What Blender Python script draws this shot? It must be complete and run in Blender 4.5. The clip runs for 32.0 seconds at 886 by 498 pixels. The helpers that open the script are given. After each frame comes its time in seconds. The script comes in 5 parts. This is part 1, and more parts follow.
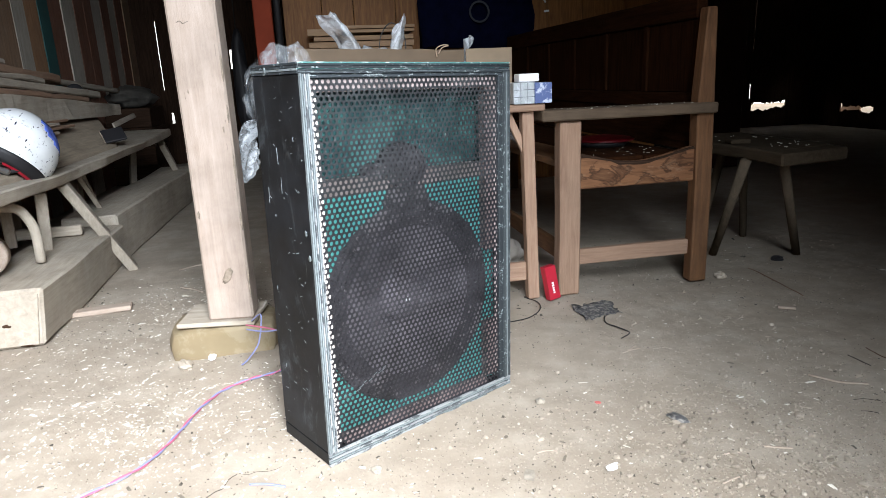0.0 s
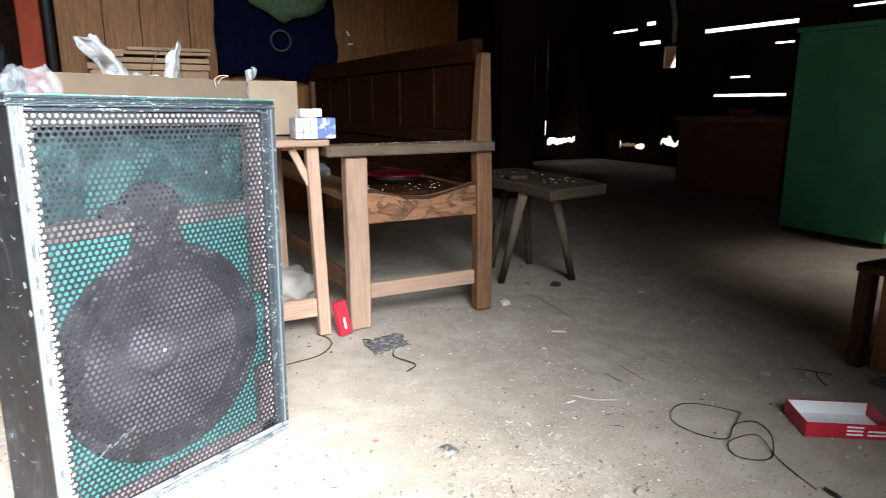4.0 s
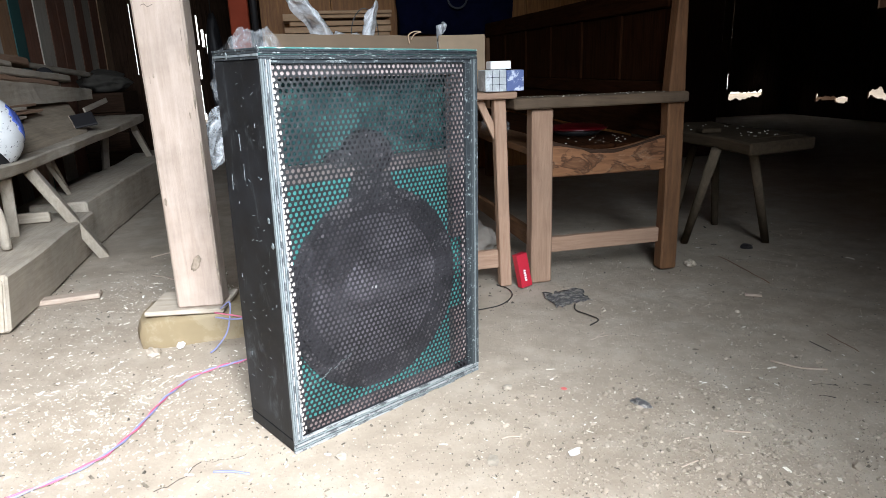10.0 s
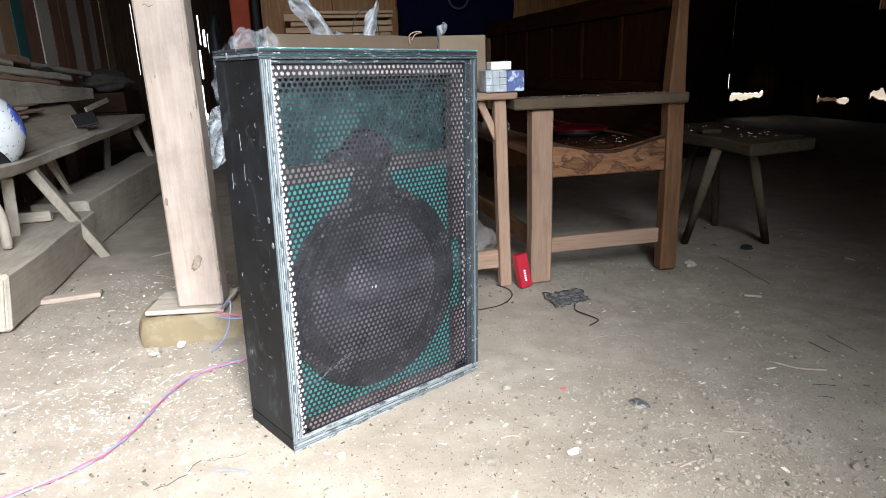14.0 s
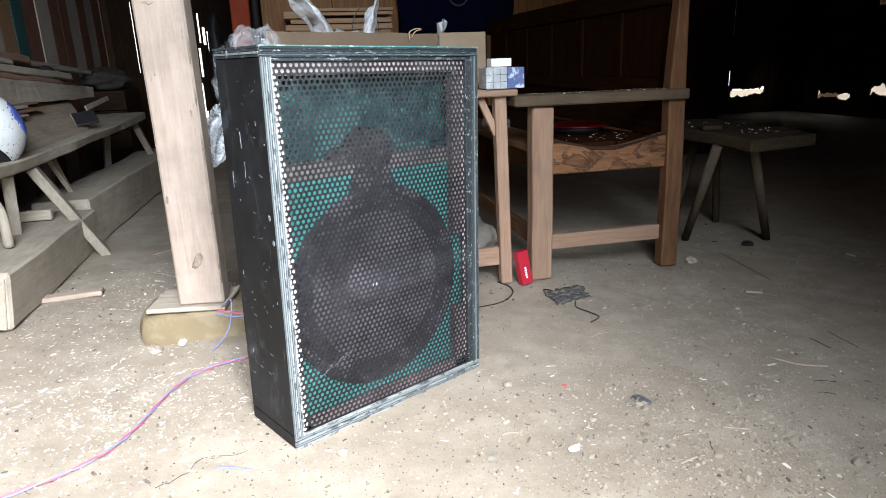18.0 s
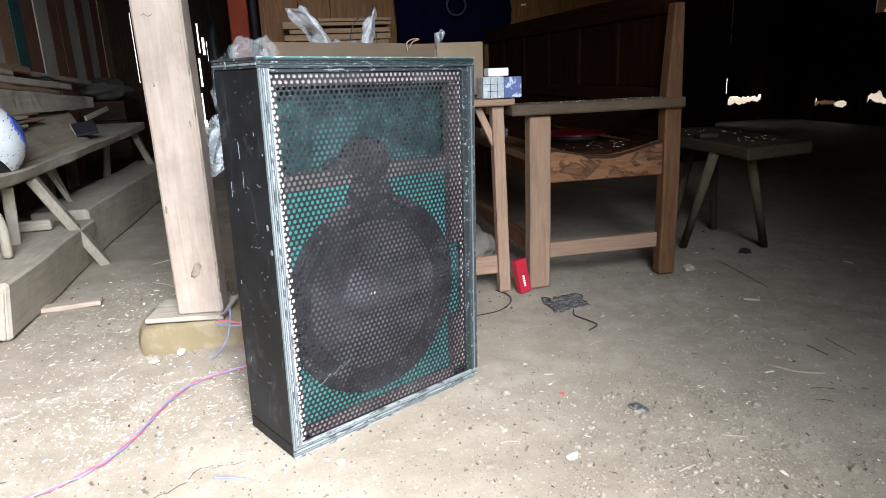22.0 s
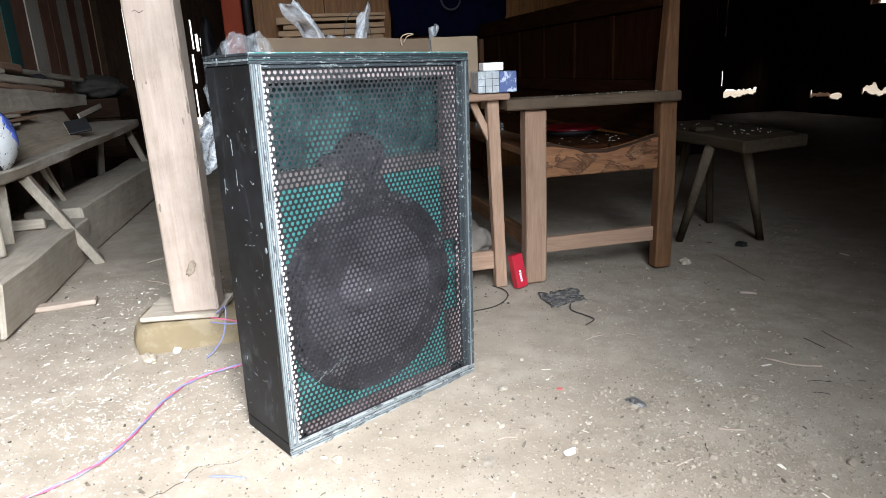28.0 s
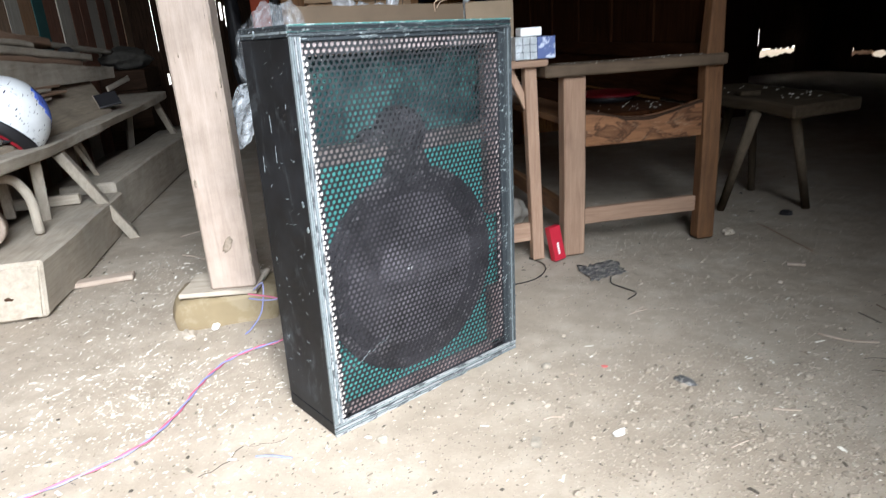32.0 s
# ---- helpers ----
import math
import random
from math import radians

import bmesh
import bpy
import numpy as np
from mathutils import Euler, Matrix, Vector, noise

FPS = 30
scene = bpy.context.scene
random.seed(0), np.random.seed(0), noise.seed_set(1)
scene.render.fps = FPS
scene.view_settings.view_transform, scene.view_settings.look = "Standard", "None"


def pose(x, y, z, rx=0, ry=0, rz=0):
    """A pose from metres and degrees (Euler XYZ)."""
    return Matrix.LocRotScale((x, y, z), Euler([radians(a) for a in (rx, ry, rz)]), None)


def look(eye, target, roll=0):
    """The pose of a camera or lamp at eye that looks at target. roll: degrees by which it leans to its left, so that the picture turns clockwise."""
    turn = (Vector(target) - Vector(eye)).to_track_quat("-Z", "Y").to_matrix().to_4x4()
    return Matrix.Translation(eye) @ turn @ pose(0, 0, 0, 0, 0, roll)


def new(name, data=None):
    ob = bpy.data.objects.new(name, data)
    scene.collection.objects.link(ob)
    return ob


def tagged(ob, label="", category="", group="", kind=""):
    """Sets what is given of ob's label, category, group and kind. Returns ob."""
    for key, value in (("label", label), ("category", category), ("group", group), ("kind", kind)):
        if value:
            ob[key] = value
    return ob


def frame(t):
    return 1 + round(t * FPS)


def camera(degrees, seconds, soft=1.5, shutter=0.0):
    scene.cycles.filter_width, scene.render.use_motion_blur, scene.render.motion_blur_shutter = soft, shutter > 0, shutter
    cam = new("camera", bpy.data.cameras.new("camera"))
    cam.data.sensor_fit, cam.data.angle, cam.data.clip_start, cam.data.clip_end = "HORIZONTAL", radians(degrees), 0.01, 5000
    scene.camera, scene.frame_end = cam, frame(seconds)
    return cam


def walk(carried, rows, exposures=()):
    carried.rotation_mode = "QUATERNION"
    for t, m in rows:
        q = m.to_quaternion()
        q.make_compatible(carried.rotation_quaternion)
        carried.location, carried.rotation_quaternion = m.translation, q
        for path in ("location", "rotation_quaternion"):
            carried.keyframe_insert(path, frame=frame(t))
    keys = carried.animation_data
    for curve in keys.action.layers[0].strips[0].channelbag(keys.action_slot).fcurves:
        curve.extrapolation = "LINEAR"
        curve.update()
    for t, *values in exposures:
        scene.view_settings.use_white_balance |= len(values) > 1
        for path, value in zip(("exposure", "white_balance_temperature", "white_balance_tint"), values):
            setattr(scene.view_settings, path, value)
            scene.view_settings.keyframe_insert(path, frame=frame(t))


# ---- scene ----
cam = camera(69.4, 32.0, soft=0.6, shutter=0.5)
METRES, EYE, TILT, LEAN, TURN = 0.871, 1.5, 0.0, 0.0, -13.5
PATH = [
    (0, (0.093, 0.034, 0.723), (0.458, 1.931, 0.207), -2.5),
    (0.5, (0.095, 0.035, 0.725), (0.465, 1.93, 0.203), -2.6),
    (1, (0.105, 0.039, 0.724), (0.533, 1.922, 0.203), -2.6),
    (1.5, (0.142, 0.037, 0.736), (0.763, 1.875, 0.253), -1.6),
    (2, (0.199, 0.023, 0.738), (1.03, 1.789, 0.302), 0.5),
    (2.5, (0.24, 0.018, 0.749), (1.238, 1.696, 0.315), 0.8),
    (4.5, (0.201, 0.014, 0.742), (0.972, 1.799, 0.274), -1.2),
    (5, (0.179, 0.014, 0.738), (0.815, 1.844, 0.24), -2.3),
    (5.5, (0.146, 0.027, 0.726), (0.665, 1.88, 0.182), -2.1),
    (6, (0.126, 0.027, 0.721), (0.572, 1.895, 0.162), -2.0),
    (6.5, (0.122, 0.025, 0.72), (0.538, 1.899, 0.159), -1.9),
    (7, (0.123, 0.025, 0.722), (0.543, 1.899, 0.163), -1.9),
    (7.5, (0.123, 0.022, 0.723), (0.539, 1.899, 0.169), -1.8),
    (8, (0.127, 0.023, 0.723), (0.55, 1.898, 0.17), -1.8),
    (8.5, (0.126, 0.024, 0.722), (0.546, 1.899, 0.166), -1.9),
    (9, (0.125, 0.023, 0.722), (0.535, 1.901, 0.168), -2.0),
    (9.5, (0.125, 0.023, 0.722), (0.531, 1.901, 0.168), -1.9),
    (10, (0.126, 0.025, 0.722), (0.54, 1.901, 0.167), -2.0),
    (10.5, (0.128, 0.023, 0.723), (0.551, 1.899, 0.177), -2.1),
    (11, (0.129, 0.023, 0.724), (0.553, 1.899, 0.176), -2.2),
    (11.5, (0.128, 0.022, 0.723), (0.546, 1.9, 0.175), -2.2),
    (12, (0.127, 0.022, 0.723), (0.543, 1.9, 0.175), -2.2),
    (12.5, (0.128, 0.022, 0.722), (0.543, 1.899, 0.17), -2.1),
    (13, (0.128, 0.024, 0.723), (0.546, 1.899, 0.168), -2.1),
    (13.5, (0.129, 0.022, 0.723), (0.54, 1.899, 0.168), -2.0),
    (14, (0.128, 0.021, 0.722), (0.539, 1.898, 0.168), -1.9),
    (14.5, (0.129, 0.023, 0.718), (0.538, 1.9, 0.163), -2.0),
    (16.5, (0.129, 0.022, 0.72), (0.543, 1.897, 0.159), -2.0),
    (17, (0.13, 0.02, 0.722), (0.539, 1.896, 0.163), -2.2),
    (17.5, (0.129, 0.021, 0.723), (0.541, 1.897, 0.165), -2.1),
    (18, (0.128, 0.021, 0.722), (0.536, 1.896, 0.16), -2.1),
    (18.5, (0.129, 0.02, 0.722), (0.539, 1.896, 0.163), -2.1),
    (19, (0.129, 0.019, 0.722), (0.536, 1.895, 0.163), -1.9),
    (19.5, (0.129, 0.018, 0.724), (0.534, 1.897, 0.171), -2.1),
    (20, (0.13, 0.019, 0.724), (0.547, 1.896, 0.176), -2.1),
    (20.5, (0.13, 0.018, 0.725), (0.542, 1.897, 0.179), -2.3),
    (21, (0.128, 0.018, 0.726), (0.54, 1.898, 0.181), -2.1),
    (21.5, (0.129, 0.016, 0.725), (0.538, 1.898, 0.183), -2.2),
    (22, (0.131, 0.015, 0.725), (0.543, 1.897, 0.187), -2.3),
    (22.5, (0.131, 0.017, 0.725), (0.546, 1.897, 0.182), -2.2),
    (23, (0.132, 0.017, 0.725), (0.546, 1.897, 0.18), -2.2),
    (23.5, (0.13, 0.018, 0.725), (0.545, 1.896, 0.177), -2.1),
    (24, (0.13, 0.017, 0.726), (0.543, 1.896, 0.178), -2.1),
    (24.5, (0.131, 0.015, 0.727), (0.544, 1.895, 0.185), -2.2),
    (25, (0.133, 0.016, 0.725), (0.55, 1.895, 0.184), -2.3),
    (25.5, (0.134, 0.018, 0.725), (0.555, 1.894, 0.173), -2.4),
    (27.5, (0.135, 0.02, 0.726), (0.556, 1.896, 0.173), -2.8),
    (28, (0.135, 0.021, 0.725), (0.555, 1.897, 0.172), -2.7),
    (28.5, (0.136, 0.021, 0.725), (0.556, 1.896, 0.171), -2.6),
    (29, (0.142, 0.023, 0.729), (0.566, 1.9, 0.186), -3.9),
    (29.5, (0.132, 0.031, 0.724), (0.535, 1.908, 0.163), -3.8),
    (30, (0.122, 0.044, 0.715), (0.52, 1.914, 0.127), -3.5),
    (30.5, (0.122, 0.033, 0.721), (0.472, 1.907, 0.117), -4.5),
    (31, (0.131, 0.024, 0.727), (0.526, 1.902, 0.163), -3.9),
    (31.5, (0.126, 0.024, 0.728), (0.511, 1.908, 0.177), -3.5),
    (32, (0.106, 0.069, 0.736), (0.442, 1.931, 0.088), -3.9),
]
EXPOSURES = [(0.0, -0.1), (1.0, -0.04), (2.0, 0.62), (2.5, 1.12), (4.5, 0.75), (5.0, 0.38), (5.5, 0.1), (6.5, -0.1), (32.0, -0.1)]
walk(cam, [(t, look(eye, target, roll)) for t, eye, target, roll in PATH], EXPOSURES)

# ---- daylight: unseen openings added behind the camera, overcast sky ----
world = bpy.data.worlds.new("sky")
scene.world = world
world.use_nodes = True
wn = world.node_tree.nodes
sky = wn.new("ShaderNodeTexSky")
sky.sky_type, sky.sun_disc = "NISHITA", False
sky.sun_elevation, sky.sun_rotation = radians(38.0), radians(163)
sky.air_density, sky.dust_density, sky.ozone_density = 1.0, 4.0, 1.0
wn["Background"].inputs["Strength"].default_value = 0.05
world.node_tree.links.new(sky.outputs[0], wn["Background"].inputs["Color"])
sun = new("sun", bpy.data.lights.new("sun", "SUN"))
sun.data.energy, sun.data.angle, sun.data.color = 5.8, radians(18), (1.0, 0.985, 0.97)
sun.matrix_world = look((0.9, -3.0, 2.45), (0, 0, 0))
# added area lamp in the unseen opening, beam narrowed, standing in for sky light
opening_lamp = new("opening_lamp", bpy.data.lights.new("opening_lamp", "AREA"))
opening_lamp.data.shape, opening_lamp.data.size, opening_lamp.data.size_y = "RECTANGLE", 1.3, 1.3
opening_lamp.data.energy, opening_lamp.data.color, opening_lamp.data.spread = 80.0, (0.84, 0.935, 1.04), radians(84)
opening_lamp.matrix_world = look((0.1, -0.93, 1.62), (-0.4, 1.25, 0.15))


# ---- materials ----
def rgb(c):
    return (c[0], c[1], c[2], 1.0)


def base_mat(name, rough=0.7, metal=0.0):
    m = bpy.data.materials.new(name)
    m.use_nodes = True
    b = m.node_tree.nodes["Principled BSDF"]
    b.inputs["Roughness"].default_value, b.inputs["Metallic"].default_value = rough, metal
    return m, m.node_tree.nodes, m.node_tree.links, b


def coords(N, L, scale=(1, 1, 1), seeded=True):
    tc, mp = N.new("ShaderNodeTexCoord"), N.new("ShaderNodeMapping")
    mp.inputs["Scale"].default_value = scale
    L.new(tc.outputs["Object"], mp.inputs["Vector"])
    if seeded:
        oi, mul = N.new("ShaderNodeObjectInfo"), N.new("ShaderNodeMath")
        mul.operation, mul.inputs[1].default_value = "MULTIPLY", 37.0
        L.new(oi.outputs["Random"], mul.inputs[0])
        L.new(mul.outputs[0], mp.inputs["Location"])
    return mp.outputs["Vector"]


def noise_node(N, L, vec, scale, detail=4.0, rough=0.6, dist=0.0):
    n = N.new("ShaderNodeTexNoise")
    n.inputs["Scale"].default_value, n.inputs["Detail"].default_value = scale, detail
    n.inputs["Roughness"].default_value, n.inputs["Distortion"].default_value = rough, dist
    L.new(vec, n.inputs["Vector"])
    return n.outputs["Fac"]


def ramp(N, L, fac, stops):
    r = N.new("ShaderNodeValToRGB")
    e = r.color_ramp.elements
    while len(e) < len(stops):
        e.new(0.5)
    for k, (p, c) in enumerate(stops):
        e[k].position, e[k].color = p, rgb(c) if len(c) == 3 else c
    L.new(fac, r.inputs["Fac"])
    return r.outputs["Color"]


def mixed(N, L, fac, a, b, mode="MIX"):
    m = N.new("ShaderNodeMix")
    m.data_type, m.blend_type = "RGBA", mode
    for socket, value in ((m.inputs[0], fac), (m.inputs[6], a), (m.inputs[7], b)):
        if isinstance(value, bpy.types.NodeSocket):
            L.new(value, socket)
        elif isinstance(value, float):
            socket.default_value = value
        else:
            socket.default_value = rgb(value)
    return m.outputs[2]


def bump(N, L, b, height, strength=0.3, dist=0.004):
    n = N.new("ShaderNodeBump")
    n.inputs["Strength"].default_value, n.inputs["Distance"].default_value = strength, dist
    L.new(height, n.inputs["Height"])
    L.new(n.outputs["Normal"], b.inputs["Normal"])


GRAIN = {"x": (1.2, 14, 14), "y": (14, 1.2, 14), "z": (14, 14, 1.2)}


def wood(name, dark, light, axis="z", rough=0.75, dust=0.0, dust_c=(0.42, 0.37, 0.31), knots=0.35, gloss=0.2):
    """Sawn timber: long grain, blotches, knots and a coat of dust."""
    m, N, L, b = base_mat(name, rough)
    b.inputs["Specular IOR Level"].default_value = gloss
    v = coords(N, L, GRAIN[axis])
    flat = coords(N, L, (1, 1, 1))
    grain = noise_node(N, L, v, 5.0, 6, 0.65, 0.6)
    col = ramp(N, L, grain, [(0.3, dark), (0.7, light)])
    blotch = noise_node(N, L, flat, 4.0, 5, 0.6)
    col = mixed(N, L, ramp(N, L, blotch, [(0.45, (0, 0, 0)), (0.75, (knots,) * 3)]), col, tuple(c * 0.45 for c in dark))
    if dust:
        d = noise_node(N, L, flat, 9.0, 8, 0.7)
        col = mixed(N, L, ramp(N, L, d, [(0.35, (dust * 0.45,) * 3), (0.65, (dust,) * 3)]), col, dust_c)
    L.new(col, b.inputs["Base Color"])
    fine = noise_node(N, L, v, 22.0, 4, 0.7)
    bump(N, L, b, fine, 0.35, 0.003)
    return m


def paint(name, colour, rough=0.5, worn=(0.3, 0.3, 0.3), amount=0.25, scale=14.0, chips=0.62, metal=0.0, stretch=(1, 1, 1)):
    """Old paint: faint clouding, scuffs and chips down to another colour."""
    m, N, L, b = base_mat(name, rough, metal)
    v = coords(N, L, stretch)
    cloud = noise_node(N, L, v, 3.0, 5, 0.6)
    col = ramp(N, L, cloud, [(0.3, tuple(c * 0.75 for c in colour)), (0.7, tuple(min(1, c * 1.2) for c in colour))])
    scuff = noise_node(N, L, v, scale, 8, 0.75, 0.4)
    col = mixed(N, L, ramp(N, L, scuff, [(chips, (0, 0, 0)), (min(0.99, chips + 0.06), (amount,) * 3)]), col, worn)
    L.new(col, b.inputs["Base Color"])
    bump(N, L, b, scuff, 0.15, 0.002)
    return m


def plain(name, colour, rough=0.5, metal=0.0, vary=0.15, scale=20.0):
    m, N, L, b = base_mat(name, rough, metal)
    f = noise_node(N, L, coords(N, L), scale, 4, 0.6)
    L.new(ramp(N, L, f, [(0.3, tuple(c * (1 - vary) for c in colour)), (0.7, tuple(min(1, c * (1 + vary)) for c in colour))]), b.inputs["Base Color"])
    return m


def make_dirt():
    m, N, L, b = base_mat("trodden_earth", 0.95)
    v = coords(N, L, (1, 1, 1), False)
    big = noise_node(N, L, v, 1.6, 4, 0.55)
    mid = noise_node(N, L, v, 11.0, 6, 0.65)
    fine = noise_node(N, L, v, 140.0, 4, 0.7)
    col = ramp(N, L, big, [(0.3, (0.265, 0.216, 0.166)), (0.7, (0.352, 0.295, 0.236))])
    col = mixed(N, L, ramp(N, L, mid, [(0.35, (0.3,) * 3), (0.6, (0, 0, 0))]), col, (0.165, 0.137, 0.102))
    drift = noise_node(N, L, v, 5.5, 7, 0.65)
    col = mixed(N, L, ramp(N, L, drift, [(0.48, (0, 0, 0)), (0.68, (0.3,) * 3)]), col, (0.43, 0.385, 0.32))
    col = mixed(N, L, ramp(N, L, fine, [(0.60, (0, 0, 0)), (0.74, (0.3,) * 3)]), col, (0.50, 0.46, 0.39))
    col = mixed(N, L, ramp(N, L, fine, [(0.26, (0.3,) * 3), (0.40, (0, 0, 0))]), col, (0.14, 0.115, 0.088))
    L.new(col, b.inputs["Base Color"])
    add = N.new("ShaderNodeMath")
    add.operation = "MULTIPLY_ADD"
    grit = noise_node(N, L, v, 38.0, 5, 0.7)
    L.new(grit, add.inputs[0])
    add.inputs[1].default_value = 1.2
    L.new(fine, add.inputs[2])
    bump(N, L, b, add.outputs[0], 0.3, 0.006)
    return m


def island_mat(name, stops, rough=0.85):
    m, N, L, b = base_mat(name, rough)
    g = N.new("ShaderNodeNewGeometry")
    L.new(ramp(N, L, g.outputs["Random Per Island"], stops), b.inputs["Base Color"])
    return m


def plastic_film(name, tint, cover, rough=0.12):
    """Thin film: mostly clear, with glossy creases and a little milky body."""
    m, N, L, b = base_mat(name, rough)
    f = noise_node(N, L, coords(N, L), 22.0, 5, 0.7, 1.0)
    b.inputs["Base Color"].default_value = rgb(tint)
    b.inputs["Specular IOR Level"].default_value = 0.9
    clear, mix = N.new("ShaderNodeBsdfTransparent"), N.new("ShaderNodeMixShader")
    L.new(ramp(N, L, f, [(0.42, (cover * 0.35,) * 3), (0.66, (min(1, cover * 2.2),) * 3)]), mix.inputs[0])
    L.new(clear.outputs[0], mix.inputs[1])
    L.new(b.outputs[0], mix.inputs[2])
    L.new(mix.outputs[0], N["Material Output"].inputs["Surface"])
    bump(N, L, b, f, 0.6, 0.006)
    return m


DIRT = make_dirt()
FRESH = {a: wood("fresh_pine_" + a, (0.29, 0.215, 0.165), (0.45, 0.36, 0.295), a, 0.7, 0.15, (0.62, 0.55, 0.47), 0.25) for a in "xyz"}
POSTWOOD = wood("pale_post_pine", (0.24, 0.178, 0.135), (0.38, 0.30, 0.245), "z", 0.8, 0.4, (0.46, 0.375, 0.325), 0.9)
KNOT = plain("grey_brown_knot", (0.21, 0.165, 0.125), 0.9, 0, 0.4, 60.0)
DARKRED = plain("dark_red_enamel", (0.11, 0.004, 0.008), 0.3, 0, 0.15)
BROWN = {a: wood("brown_timber_" + a, (0.085, 0.036, 0.016), (0.185, 0.088, 0.038), a, 0.65, 0.08, (0.26, 0.19, 0.13), knots=0.7) for a in "xyz"}
CRATEWOOD = {a: wood("crate_pine_" + a, (0.30, 0.175, 0.095), (0.48, 0.31, 0.18), a, 0.7, 0.1) for a in "xz"}
TAN = {a: wood("tan_timber_" + a, (0.21, 0.12, 0.077), (0.34, 0.215, 0.145), a, 0.7, 0.15, (0.38, 0.29, 0.225)) for a in "xyz"}
DUSTY = {a: wood("dusty_timber_" + a, (0.19, 0.15, 0.108), (0.43, 0.355, 0.275), a, 0.9, 0.6, (0.48, 0.43, 0.365), 0.6) for a in "xyz"}
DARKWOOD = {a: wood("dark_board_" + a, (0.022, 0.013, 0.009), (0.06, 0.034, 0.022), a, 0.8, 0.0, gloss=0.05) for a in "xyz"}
PANEL = wood("varnished_panel", (0.15, 0.058, 0.018), (0.31, 0.14, 0.042), "z", 0.5, 0.0, knots=0.2)
# stain taken near black: the shade over the settle's back is in this colour
STAINED_DIM = {a: wood("stained_dim_" + a, (0.012, 0.0045, 0.002), (0.034, 0.013, 0.0055), a, 0.8, 0.0, gloss=0.02) for a in "xyz"}
BOARD_TONES = [
    wood("wall_board_brown", (0.17, 0.09, 0.045), (0.34, 0.19, 0.105), "z", 0.8, 0.25),
    wood("wall_board_pale", (0.36, 0.315, 0.26), (0.56, 0.50, 0.43), "z", 0.85, 0.3),
    wood("wall_board_red", (0.13, 0.045, 0.026), (0.25, 0.095, 0.052), "z", 0.8, 0.15),
    paint("wall_board_teal", (0.03, 0.10, 0.095), 0.7, (0.2, 0.15, 0.1), 0.4),
    wood("wall_board_orange", (0.28, 0.13, 0.06), (0.44, 0.22, 0.1), "z", 0.8, 0.2),
]
def scuffed_black():
    """Old black cabinet paint: dusty smudges, fine upright scratches and small chips to pale wood."""
    m, N, L, b = base_mat("scuffed_black_paint", 0.5)
    b.inputs["Specular IOR Level"].default_value = 0.22
    flat = coords(N, L, (1, 1, 1), False)
    haze = noise_node(N, L, flat, 7.0, 6, 0.65)
    col = ramp(N, L, haze, [(0.4, (0.004, 0.0044, 0.005)), (0.8, (0.018, 0.02, 0.024))])
    smudge = noise_node(N, L, coords(N, L, (1, 1, 0.45), False), 21.0, 7, 0.75, 0.8)
    col = mixed(N, L, ramp(N, L, smudge, [(0.55, (0, 0, 0)), (0.76, (0.34,) * 3)]), col, (0.15, 0.168, 0.18))
    where = ramp(N, L, noise_node(N, L, flat, 5.0, 3, 0.6), [(0.45, (0, 0, 0)), (0.6, (1, 1, 1))])
    for vec, scale, lo, amt in ((coords(N, L, (1, 9, 0.35), False), 22.0, 0.67, 0.6), (coords(N, L, (1, 1.6, 1.0), False), 70.0, 0.70, 0.8)):
        f = noise_node(N, L, vec, scale, 3, 0.6, 0.5)
        fac = mixed(N, L, 1.0, ramp(N, L, f, [(lo, (0, 0, 0)), (lo + 0.04, (amt,) * 3)]), where, "MULTIPLY")
        col = mixed(N, L, fac, col, (0.40, 0.42, 0.42))
    L.new(col, b.inputs["Base Color"])
    bump(N, L, b, haze, 0.1, 0.002)
    return m


BLACKPAINT = scuffed_black()


def ply_edges(axis, stretch, dark, wear):
    return [
        paint("ply_edge_grey_" + axis, (0.155, 0.178, 0.183), 0.75, (0.04, 0.048, 0.052), wear, 130.0, 0.53, 0, stretch),
        paint("ply_edge_dark_" + axis, dark, 0.7, (0.34, 0.39, 0.39), 0.8, 120.0, 0.57, 0, stretch),
        paint("ply_edge_teal_" + axis, (0.05, 0.17, 0.155), 0.7, (0.50, 0.58, 0.55), 0.75, 110.0, 0.54, 0, stretch),
        paint("ply_edge_dusty_" + axis, (0.27, 0.28, 0.285), 0.85, (0.035, 0.04, 0.045), 0.9, 45.0, 0.5, 0, stretch),
    ]


PLY_Z, PLY_EDGE = ply_edges("z", (1, 1, 0.6), (0.036, 0.043, 0.047), 0.5), ply_edges("x", (0.55, 1, 1), (0.014, 0.019, 0.023), 0.85)


